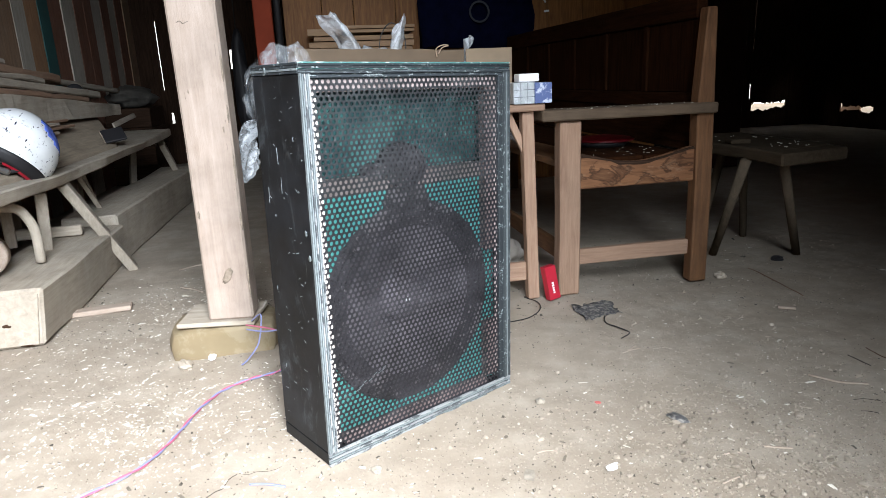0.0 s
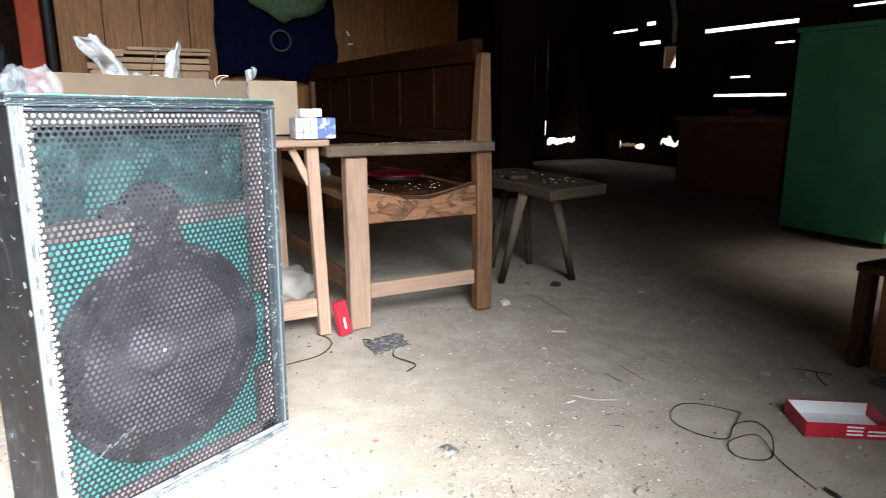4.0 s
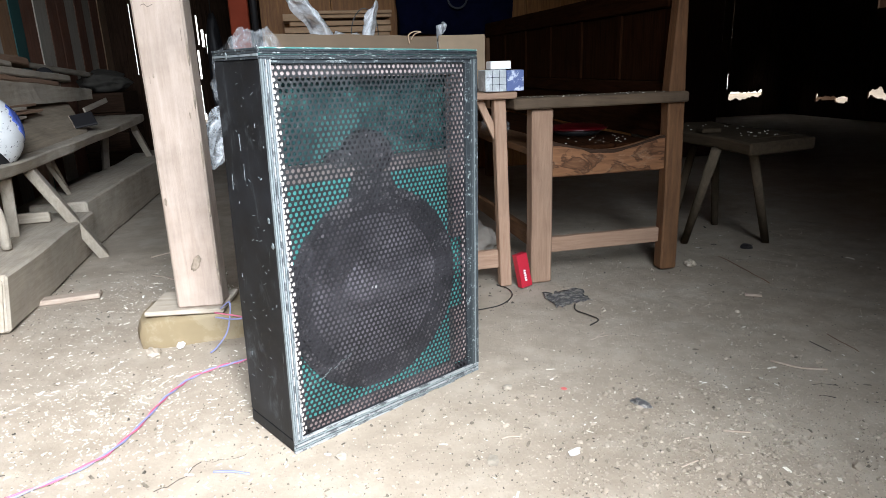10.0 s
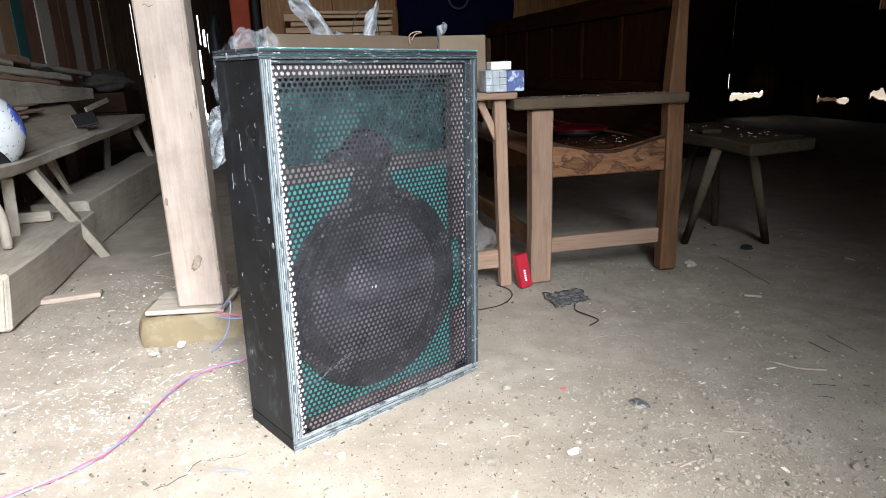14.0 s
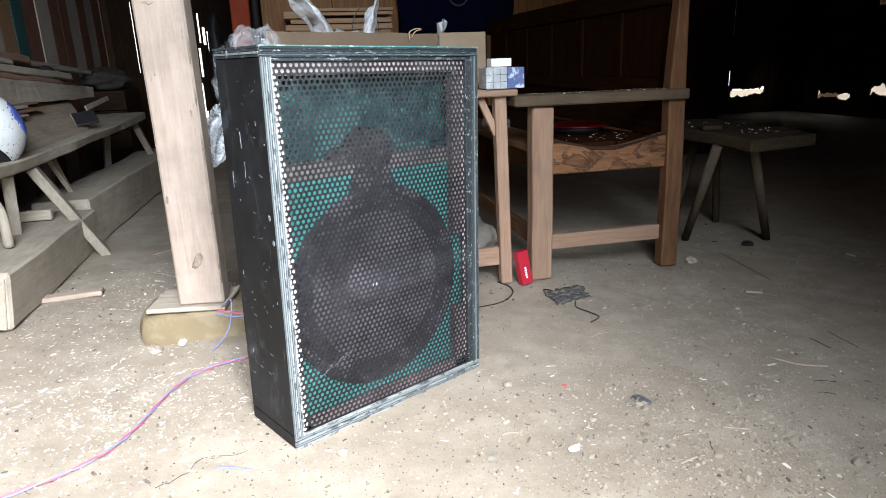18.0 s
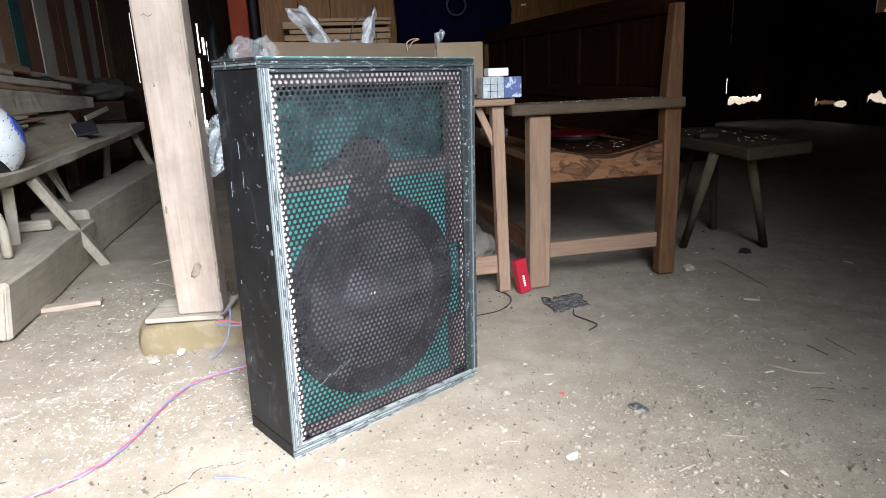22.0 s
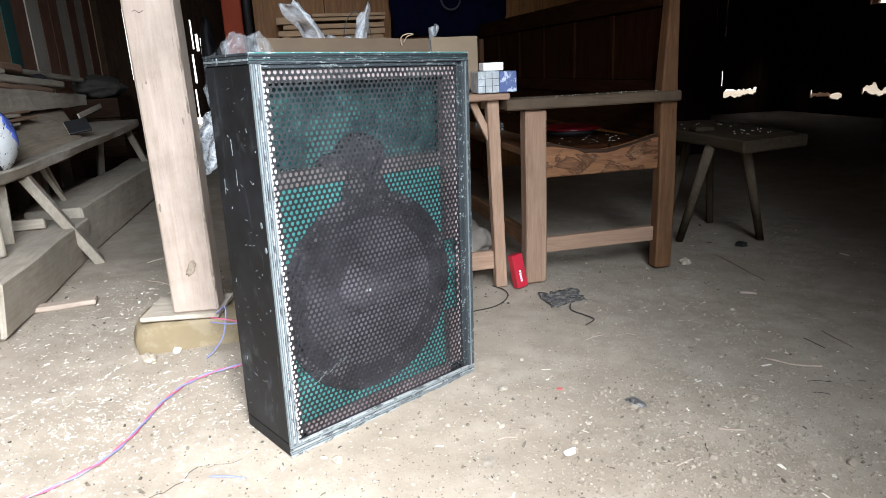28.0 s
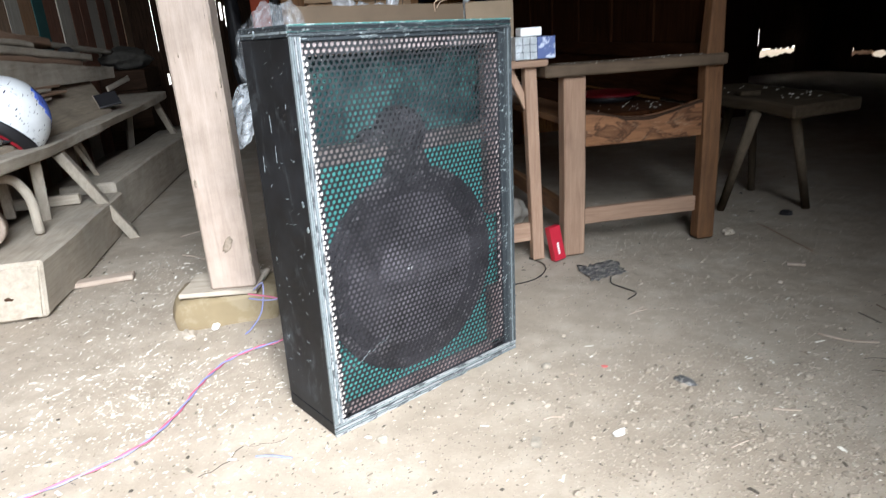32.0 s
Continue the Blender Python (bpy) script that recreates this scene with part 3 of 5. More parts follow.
for y, z in ((0.125, SH - 0.012), (0.013, 0.41), (0.02, 0.455)):
    part("chip", lump((0.0012, 0.0045, 0.006), 0.5, 3.0, y * 90, 2), PLY_EDGE[0], speaker, "pale chip in the paint", pose(-0.0016, y, z))
# baffle with the woofer's opening
CX, CZ, R = 0.24, 0.267, 0.2155


def baffle_board():
    bm = bmesh.new()
    n, front, back, top = 64, 0.034, 0.046, 0.512
    for y in (front, back):
        inner, outer = [], []
        for k in range(n):
            a = 2 * math.pi * k / n
            c, s = math.cos(a), math.sin(a)
            inner.append(bm.verts.new((CX + (R - 0.03) * c, y, CZ + (R - 0.03) * s)))
            reach = min(((SW - T - CX) if c > 0 else (CX - T)) / max(abs(c), 1e-6), ((top - CZ) if s > 0 else (CZ - T)) / max(abs(s), 1e-6))
            outer.append(bm.verts.new((CX + reach * c, y, CZ + reach * s)))
        for k in range(n):
            q = (k + 1) % n
            bm.faces.new((inner[k], inner[q], outer[q], outer[k]))
    bmesh.ops.recalc_face_normals(bm, faces=bm.faces)
    return bm


part("baffle", baffle_board(), TEAL, speaker, "teal painted baffle board")
part("ledge", box(T, SW - T, 0.030, 0.09, 0.510, 0.541, 0.002), PINKWOOD, speaker, "bare wooden ledge over the baffle")
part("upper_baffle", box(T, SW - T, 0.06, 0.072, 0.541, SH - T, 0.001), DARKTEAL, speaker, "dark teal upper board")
for c in ((SW - T - 0.047, SW - T - 0.002, 0.0125, 0.033, 0.345, 0.70), (SW - T - 0.047, SW - T - 0.002, 0.0125, 0.033, 0.036, 0.17), (T + 0.024, SW - T - 0.048, 0.0125, 0.0265, T, T + 0.021)):
    part("batten", box(*c, 0.001), SHADEDWOOD, speaker, "pinkish batten behind the grille, shade put into its colour")
part("batten", box(T, SW - T - 0.014, 0.0105, 0.033, SH - T - 0.032, SH - T - 0.009, 0.001), PINKWOOD, speaker, "bare pinkish batten behind the grille")
# whiter copy of the batten wood: light from the front is in its colour
part("batten", box(T + 0.001, T + 0.0155, 0.0105, 0.033, T, 0.70, 0.001), plain("lit_batten", (0.52, 0.465, 0.43), 0.8, 0, 0.3, 30.0), speaker, "batten with the light it catches put into its colour")
part("batten", box(SW - T - 0.023, SW - T - 0.0145, 0.0105, 0.0122, 0.05, 0.70, 0.0005), PINKWOOD, speaker, "pale edge strip behind the grille")
woofer = part("woofer", lathe([(R - 0.002, 0.034), (R, 0.030), (R - 0.004, 0.027), (R - 0.018, 0.0275), (R - 0.022, 0.031)], 64), DUSTBLACK, speaker, "black ringed woofer frame", pose(CX, 0, CZ))
part("surround", lathe([(R - 0.022, 0.031), (R - 0.028, 0.0265), (R - 0.036, 0.0265), (R - 0.042, 0.032), (R - 0.049, 0.028), (R - 0.055, 0.034)], 64), DUSTBLACK, woofer, "black pleated surround")
part("cone", lathe([(R - 0.055, 0.034), (0.11, 0.046), (0.08, 0.06), (0.052, 0.075)], 64), CONE, woofer, "dusty grey paper cone")
part("dust_cap", lathe([(0.056, 0.073), (0.045, 0.06), (0.028, 0.05), (0.0, 0.046)], 48), CONE, woofer, "dusty domed cap")
part("cap_badge", lathe([(0.0, 0.0445), (0.005, 0.0445), (0.006, 0.048)], 16), WHITE, woofer, "small pale spot")
part("screw_head", lathe([(0.0, 0.0565), (0.004, 0.0565), (0.0055, 0.0605)], 14), CHROME, speaker, "small bright dot on the upper board", pose(0.373, 0, 0.603))
tweeter = part("tweeter", lathe([(0.0, 0.024), (0.026, 0.024), (0.030, 0.027), (0.042, 0.027), (0.050, 0.031), (0.053, 0.038), (0.053, 0.056)], 40), DUSTBLACK, speaker, "black round horn driver", pose(0.236, 0, 0.55) @ Matrix.Diagonal((1.08, 1, 0.9, 1)))
neck = box(-0.05, 0.05, 0.03, 0.052, -0.118, -0.03, 0.0, 0, 4)
for v in neck.verts:
    v.co.x *= 0.78 + 0.5 * max(0.0, (-0.05 - v.co.z) / 0.07)
part("horn_neck", neck, DUSTBLACK, tweeter)
part("terminal", lathe([(0.0, 0.028), (0.016, 0.028), (0.021, 0.033), (0.021, 0.056)], 20), DUSTBLACK, tweeter, "", pose(-0.062, 0, -0.006) @ Matrix.Diagonal((1.25, 1, 1, 1)))
part("terminal_lug", box(-0.09, -0.052, 0.036, 0.054, -0.012, 0.004, 0.003), DUSTBLACK, tweeter)
part("magnet", lathe([(0.045, 0.05), (0.045, 0.077), (0.0, 0.077)], 32), RUBBER, tweeter)



def perforated_sheet():
    """A steel sheet with staggered round holes, with thickness inside each hole."""
    pitch, hole, y0, y1 = 0.01135, 0.0039, 0.0075, 0.0088
    rise = pitch * math.sqrt(3) / 2
    cols, rows_n = int((GX1 - GX0) / pitch), int((GZ1 - GZ0) / rise)
    pitch_x, rise_z = (GX1 - GX0) / (cols + 0.5), (GZ1 - GZ0) / rows_n
    verts, faces = [], []
    sides = 12
    ang = [2 * math.pi * k / sides + math.pi / 6 for k in range(sides)]
    for j in range(rows_n):
        for i in range(cols):
            cx = GX0 + pitch_x * (i + 0.5 + 0.5 * (j % 2))
            cz = GZ0 + rise_z * (j + 0.5)
            bend = 0.0012 * noise.noise(Vector((cx * 9, cz * 9, 2)))
            base = len(verts)
            for a in ang:
                k = round((a - math.pi / 6) / (math.pi / 6))
                out = pitch_x / math.sqrt(3) if k % 2 == 0 else pitch_x / 2
                verts.append((cx + out * math.cos(a), y0 + bend, cz + out * math.sin(a) * rise_z / rise * 1.0))
            for a in ang:
                verts.append((cx + hole * math.cos(a), y0 + bend, cz + hole * math.sin(a)))
            for a in ang:
                verts.append((cx + hole * math.cos(a), y1 + bend, cz + hole * math.sin(a)))
            for k in range(sides):
                q = (k + 1) % sides
                faces.append((base + k, base + q, base + sides + q, base + sides + k))
                faces.append((base + sides + k, base + sides + q, base + 2 * sides + q, base + 2 * sides + k))
    me = bpy.data.meshes.new("grille")
    me.from_pydata(verts, [], faces)
    me.materials.append(GRILLE)
    ob = new("grille", me)
    ob.parent = speaker
    tagged(ob, "dusty black perforated steel grille")
    return ob


perforated_sheet()
rng = random.Random(8)
for k in range(9):
    q = k / 8
    x, z = 0.045 + 0.095 * q + rng.uniform(-0.003, 0.003), 0.118 + 0.035 * q + rng.uniform(-0.003, 0.003)
    part("scratch", bar((x, 0.0056, z), (x + rng.uniform(0.006, 0.014), 0.0056, z + 0.004), 0.0012, 0.0006, 0), PLY_EDGE[0], speaker)

# ---- timber post on its stone ----
stone = thing("footing_stone", "rounded ochre footing stone half sunk in earth", "stone", pose(-0.205, 1.885, 0.0))
bm = box(-0.15, 0.15, -0.11, 0.11, -0.03, 0.085, 0.0, 0, 0)
bmesh.ops.subdivide_edges(bm, edges=bm.edges, cuts=6, use_grid_fill=True)
for v in bm.verts:
    s = Vector((v.co.x / 0.155, v.co.y / 0.115, (v.co.z - 0.02) / 0.062))
    k = 1 - 0.22 * max(0, s.length - 0.95)
    v.co = Vector((v.co.x * k, v.co.y * k, v.co.z if v.co.z < 0 else v.co.z * k)) + noise.noise_vector(v.co * 11) * 0.014
part("block", smooth(bm), STONE, stone)
pad = thing("post_pad", "flat grey packing board under the post", "board", pose(-0.2, 1.86, 0.083, 0, 0, -9))
part("slab", box(-0.115, 0.10, -0.075, 0.09, 0, 0.014, 0.003, 0.003, 4), DUSTY["x"], pad)
house_post = thing("timber_post", "square pale pine post standing on a stone", "post", pose(-0.236, 1.8, 0.098, 0, 0, -6))
part("shaft", box(0, 0.122, 0, 0.08, 0, 3.2, 0.006, 0.003, 12), POSTWOOD, house_post, "pale sawn pine with knots and stains")
knot = lump((0.0095, 0.003, 0.022), 0.45, 2.0, 4.0, 3)
part("knot", knot, KNOT, house_post, "dark slanting knot hole", pose(0.066, 0.0, 0.128, 0, 32, 0))
for x, z, w, h in ((0.012, 0.30, 0.003, 0.012), (0.105, 0.52, 0.002, 0.008), (0.03, 0.62, 0.002, 0.006), (0.09, 0.87, 0.002, 0.007)):
    part("knot", lump((w, 0.0015, h), 0.4, 2.0, z * 9, 2), KNOT, house_post, "", pose(x, 0.0, z))
part("split", tube([(0.025, -0.0003, 0.785), (0.033, -0.0005, 0.788), (0.04, -0.0003, 0.782), (0.052, -0.0003, 0.7865)], 0.0005, 4, 5), CRACK, house_post)

for z, l, x in ((0.46, 0.05, 0.108), (0.53, 0.03, 0.112), (0.70, 0.06, 0.109), (0.36, 0.02, 0.113), (0.6, 0.035, 0.02), (0.84, 0.02, 0.03)):
    part("split", box(x, x + 0.0007, -0.0005, 0.004, z, z + l * 0.5, 0), KNOT, house_post)

rng = random.Random(17)
for k in range(6):
    z = 0.1 + 0.15 * k + rng.uniform(-0.03, 0.03)
    part("wane", lump((0.003, 0.003, rng.uniform(0.02, 0.05)), 0.4, 3.0, k * 1.7, 2), KNOT, house_post, "brown strip of bark along the arris", pose(0.1195, 0.003, z))

# ---- timber by the left wall ----
beam = thing("timber_beam", "heavy dusty squared timber beam on the ground", "beam", pose(-0.87, 2.0, 0, 0, 0, 1))
bm = box(-0.14, 0.125, 0, 0.93, 0, 0.183, 0.008, 0.008, 8, 3)
for v in bm.verts:
    v.co.x += 0.028 * v.co.z / 0.183
part("log", bm, DUSTY["y"], beam)
bm = box(-0.13, 0.112, -0.004, 0.004, 0.012, 0.168, 0.002)
for v in bm.verts:
    v.co.x += 0.028 * v.co.z / 0.183
part("log_end", bm, DUSTY["y"], beam, "checked end grain")
for x, z, w, h in ((-0.035, 0.04, 0.016, 0.009), (0.04, 0.078, 0.011, 0.007), (-0.07, 0.024, 0.02, 0.003), (0.085, 0.013, 0.02, 0.003)):
    part("crack", lump((w, 0.003, h), 0.5, 2.5, x * 50, 2), DARKWOOD["x"], beam, "", pose(x, -0.003, z))
beam2 = thing("timber_beam", "long dusty squared timber beam lying behind", "beam", pose(-0.87, 2.98, 0, 0, 0, -1.5))
part("log", box(-0.13, 0.10, 0, 1.75, 0, 0.21, 0.008, 0.008, 10, 8), DUSTY["y"], beam2)

bench = thing("plank_bench", "long rough dusty plank bench on splayed legs", "bench", pose(0, 0, 0))
bm = box(-1.08, -0.80, 1.55, 4.46, 0.413, 0.456, 0.005, 0.0, 40)
for v in bm.verts:
    v.co.z += 0.012 * max(0.0, (2.4 - v.co.y)) + 0.028 * max(0.0, (v.co.y - 3.1) / 1.35) ** 1.3
    v.co.z += 0.006 * noise.noise(Vector((v.co.y * 1.7, 3, 1)))
    if v.co.x > -0.9:
        v.co.x += 0.014 * noise.fractal(Vector((v.co.y * 2.3, 7, 1 if v.co.z > 0.43 else 1.6)), 1.0, 2.0, 3) + (0.008 if v.co.z > 0.43 else -0.004)
part("seat_plank", bm, DUSTY["y"], bench, "long grey waney plank")
for a, b in (((-0.93, 3.05, 0.41), (-0.9, 3.22, 0.19)), ((-1.0, 3.3, 0.42), (-0.98, 3.42, 0.2))):
    part("strut", bar(a, b, 0.022, 0.02, 0.002, (1, 0.4, 0)), DUSTY["z"], bench)
for a, b, w in (((-0.835, 2.62, 0.41), (-0.70, 2.845, 0.0), 0.062), ((-0.845, 4.35, 0.41), (-0.80, 4.78, 0.0), 0.06), ((-1.03, 2.6, 0.41), (-1.06, 2.66, 0.18), 0.06), ((-0.85, 2.46, 0.41), (-0.893, 2.535, 0.183), 0.062), ((-1.0, 4.3, 0.41), (-1.1, 4.5, 0.0), 0.06)):
    part("leg", bar(a, b, w, 0.036, 0.004, (1, 0.4, 0)), DUSTY["z"], bench)
part("rail", bar((-1.1, 2.72, 0.205), (-0.835, 2.74, 0.205), 0.04, 0.03, 0.004, (0, 1, 0)), DUSTY["x"], bench)
crotch = thing("forked_branch", "bent grey branch piece propped under the bench", "branch", pose(0, 0, 0))
part("limb", tube([(-1.04, 2.3, 0.19), (-1.02, 2.3, 0.32), (-0.96, 2.3, 0.372), (-0.875, 2.3, 0.376), (-0.84, 2.3, 0.34), (-0.825, 2.3, 0.286), (-0.83, 2.31, 0.19)], 0.016, 6, 8), DUSTY["z"], crotch)
offcut = thing("log_slice", "pale sawn log slice lying on the beam", "log", pose(-0.93, 2.16, 0.252, 0, 0, 12))
part("bark", lathe([(0.0, 0), (0.062, 0), (0.066, 0.004), (0.066, 0.05), (0.0, 0.05)], 24), FRESH["y"], offcut)
small = thing("offcut_board", "short pale board lying on the floor", "board", pose(-0.66, 2.285, 0, 0, 0, 5))
part("plank", box(-0.12, 0.09, -0.026, 0.026, 0, 0.018, 0.004, 0.008, 6, 5), FRESH["x"], small)

# stacked boards between bench and wall
rng = random.Random(12)
sticks = thing("board_trestle", "rough trestle carrying the stacked boards", "trestle", pose(0, 0, 0))
for y in (2.2, 3.6):
    part("cross_bar", box(-1.5, -1.09, y, y + 0.08, 0.41, 0.465, 0.005), DUSTY["x"], sticks)
    for x in (-1.46, -1.16):
        part("leg", box(x, x + 0.05, y + 0.01, y + 0.06, 0, 0.41, 0.004), DUSTY["z"], sticks)
def slab_board(name, label, x0, x1, z0, z1, y0, y1, m, material, seed, group="", drop=0.0):
    """A waney slab along y with a rounded far end; drop lowers its lower side towards the bench."""
    ob = thing(name, label, "timber", m, group)
    bm = box(x0, x1, y0, y1, z0, z1, 0.006, 0.014, 14, seed)
    for v in bm.verts:
        near_end = (v.co.y - (y1 - 0.12)) / 0.12
        if near_end > 0:
            mid = (x0 + x1) / 2
            v.co.x = mid + (v.co.x - mid) * (1 - 0.35 * near_end**2)
        v.co.z -= drop * (v.co.x - x0) / (x1 - x0)
    part("plank", bm, material, ob)
    return ob


slab_board("thick_slab", "thick dusty slab lying across the trestle", -1.36, -1.09, 0.467, 0.50, 1.6, 4.1, pose(0, 0, 0), DUSTY["y"], 21, "stacked timber")
ob = thing("wide_slab", "wide brown slab with a rounded end leaning on the bench", "timber", pose(0, 0, 0), "stacked timber")
bm = box(0, 0.30, 1.6, 4.3, -0.024, 0, 0.005, 0.0, 44)
for v in bm.verts:
    q = v.co.x / 0.30
    end = 4.32 - 0.72 * (1 - q) - 0.16 * abs(2 * q - 0.9) ** 3
    v.co.y = 1.6 + (v.co.y - 1.6) * (end - 1.6) / 2.7
    up = v.co.z + 0.006 * noise.noise(v.co * 3)
    v.co = Vector((-0.865 - 0.265 * q - 0.35 * up, v.co.y, 0.474 + 0.135 * q + 0.9 * up))
part("plank", bm, wood("warm_dusty_slab", (0.16, 0.115, 0.075), (0.33, 0.26, 0.185), "y", 0.9, 0.45, (0.42, 0.36, 0.29), 0.6), ob)
ob = thing("thick_slab", "heavy dusty waney slab sloping over the stack", "timber", pose(0, 0, 0), "stacked timber")
bm = box(-1.33, -1.05, 1.6, 4.42, 0, 1, 0.0, 0.0, 40)
for v in bm.verts:
    y = v.co.y
    v.co.z = (0.655 - 0.0147 * y) + v.co.z * (0.235 - 0.040 * y) + 0.007 * noise.fractal(Vector((y * 1.9, v.co.z * 2, 4)), 1.0, 2.0, 3)
    v.co.x += 0.02 * noise.fractal(Vector((y * 1.6, v.co.z * 9, 2)), 1.0, 2.0, 3)
    if y > 4.3 and v.co.x > -1.2:
        v.co.y -= 0.05
part("plank", bm, DUSTY["y"], ob)
for x0, x1, z0, z1, end, yaw, mt in ((-1.34, -1.06, 0.664, 0.69, 4.05, 0.3, TAN), (-1.40, -1.12, 0.694, 0.73, 4.25, -0.5, DUSTY), (-1.36, -1.08, 0.734, 0.758, 3.55, 0.6, DUSTY), (-1.46, -1.18, 0.762, 0.80, 3.9, -0.3, TAN), (-1.40, -1.16, 0.804, 0.826, 3.3, 0.4, DUSTY)):
    slab_board("stacked_plank", "dusty rough plank in the sloping stack", x0, x1, z0, z1, 1.6, end, pose(0, 0, 0.232, -3.2, 0, yaw), mt["y"], end * 10, "stacked planks")
for k in range(5):
    lath = thing("thin_lath", "thin dusty lath tucked in the stack", "lath", pose(-0.985 - 0.024 * k, 1.6, 0.566 + 0.014 * k, -0.25 + 0.1 * (k % 3), 0, 0.7 - 0.4 * (k % 3)), "thin laths")
    part("strip", box(-0.05, 0.03, 0, (1.5, 1.75, 1.6, 1.85, 1.7)[k], 0, 0.011, 0.002, 0.004, 6, k), TAN["y"] if k % 2 else DUSTY["y"], lath)
pole = thing("grey_pole", "grey round pole lying along the wall", "pole", pose(0, 0, 0))
part("shaft", tube([(-1.49, 2.6, 0.90), (-1.47, 3.6, 0.86), (-1.42, 4.9, 0.78), (-1.36, 5.6, 0.73)], 0.02, 6, 8), DUSTY["y"], pole)
tile = thing("dark_tile", "small dark slab with a pale edge lying on the boards", "tile", pose(-0.86, 3.46, 0.512, 40, -8, 26))
part("slab", box(-0.05, 0.05, -0.035, 0.05, 0, 0.012, 0.002), RUBBER, tile)
part("edge", box(-0.0525, -0.0502, -0.035, 0.05, 0.0, 0.012, 0), FRESH["x"], tile, "pale sawn edge")
slat = thing("leaning_lath", "short grey slat leaning behind the dark tile", "lath", pose(0, 0, 0))
part("strip", bar((-0.99, 3.95, 0.545), (-0.985, 4.4, 0.58), 0.028, 0.01, 0.002, (1, 0, 0.3)), DUSTY["y"], slat)
crate2 = thing("dark_crate", "dark wooden crate standing in the far corner", "crate", pose(-1.31, 5.75, 0))
for k in range(4):
    part("board", box(-0.16, 0.17, -0.25, 0.25, 0.15 * k, 0.15 * k + 0.145, 0.003), DARKWOOD["x"], crate2)
heap = thing("dusty_sack", "pale dusty sack slumped on the dark crate", "sack", pose(-1.31, 5.75, 0.68))
part("cloth", lump((0.17, 0.25, 0.09), 0.25, 2.0, 3.0, 4), plain("dusty_sacking", (0.07, 0.064, 0.055), 0.95, 0, 0.3, 9.0), heap)
tin_pot = thing("black_can", "black round can lying at the end of the stack", "can", pose(-1.36, 4.6, 0.735, 0, 0, 20))
part("body", lathe([(0.0, 0), (0.05, 0), (0.052, 0.01), (0.052, 0.16), (0.0, 0.16)], 20), RUBBER, tin_pot)

# helmet on the bench
helmet = thing("motorcycle_helmet", "white motorcycle helmet with blue flecks and red lining edge", "helmet", pose(-0.93, 2.37, 0.465, -36, 20, -12) @ Matrix.Scale(0.95, 4))


def shell(cut, grow=1.0, thick=0.008):
    bm = bmesh.new()
    bmesh.ops.create_uvsphere(bm, u_segments=48, v_segments=32, radius=1.0)
    for v in bm.verts:
        v.co = Vector((v.co.x * 0.128, v.co.y * 0.158, v.co.z * 0.14)) * grow + Vector((0, 0, 0.12))
    bmesh.ops.delete(bm, geom=[f for f in bm.faces if cut(f.calc_center_median())], context="FACES")
    bmesh.ops.solidify(bm, geom=bm.faces[:], thickness=thick)
    return smooth(bm)


HELM = paint("white_helmet_shell", (0.8, 0.81, 0.82), 0.2, (0.03, 0.035, 0.06), 0.97, 42.0, 0.575, 0, (0.45, 1, 1))
part("shell", shell(lambda c: c.z < 0.045), HELM, helmet, "glossy white shell with dark flecks")
part("blue_patch", shell(lambda c: not (c.y > -0.06 and c.x > -0.01 and 0.17 < c.z < 0.235 and noise.noise(c * 12) > -0.4), 1.008, 0.003), plain("helmet_blue", (0.10, 0.16, 0.55), 0.25, 0, 0.4), helmet, "blue printed patch")
bm = bmesh.new()
rng = random.Random(31)
for k in range(48):
    a, z = rng.uniform(-1.9, 1.3), rng.uniform(-0.35, 0.75)
    c = math.sqrt(1 - z * z)
    n = Vector((c * math.cos(a), c * math.sin(a), z))
    p = Vector((n.x * 0.1285, n.y * 0.1585, n.z * 0.1405)) + Vector((0, 0, 0.12))
    blob = bmesh.ops.create_icosphere(bm, subdivisions=1, radius=1.0)
    turn = n.to_track_quat("Z", "Y").to_matrix().to_4x4() @ Matrix.Rotation(rng.uniform(-0.5, 0.5), 4, "Z")
    s = rng.uniform(0.0012, 0.0026)
    bmesh.ops.transform(bm, matrix=Matrix.Translation(p) @ turn @ Matrix.Diagonal((s, s * rng.uniform(1, 4), 0.0006, 1)), verts=blob["verts"])
tagged(part("flecks", bm, NAVY, helmet), "scattered dark printed flecks", kind="stuff")
part("rim", shell(lambda c: not 0.028 < c.z < 0.06, 1.02, 0.02), RUBBER, helmet, "black rubber rim")
part("red_edge", shell(lambda c: not (0.02 < c.z < 0.04 and c.x > 0.05), 0.97, 0.012), RED, helmet, "red lining edge")
part("lining", shell(lambda c: c.z < 0.03, 0.9, 0.006), plain("grey_lining", (0.12, 0.12, 0.13), 0.9, 0, 0.4, 30), helmet, "dark padded lining")
part("buckle", box(0.02, 0.07, -0.09, -0.07, 0.0, 0.02, 0.004), CHROME, helmet, "bright strap buckle")
part("strap", tube([(-0.09, -0.05, 0.05), (-0.03, -0.08, -0.005), (0.04, -0.08, 0.0), (0.09, -0.04, 0.05)], 0.008, 8, 6), RUBBER, helmet)

# ---- work table behind the loudspeaker ----
table = thing("work_table", "light wooden work table with slim legs", "table", pose(0, 0, 0))
part("tabletop", box(0.04, 0.80, 1.94, 2.56, 0.612, 0.634, 0.004, 0.002, 5), TAN["x"], table)
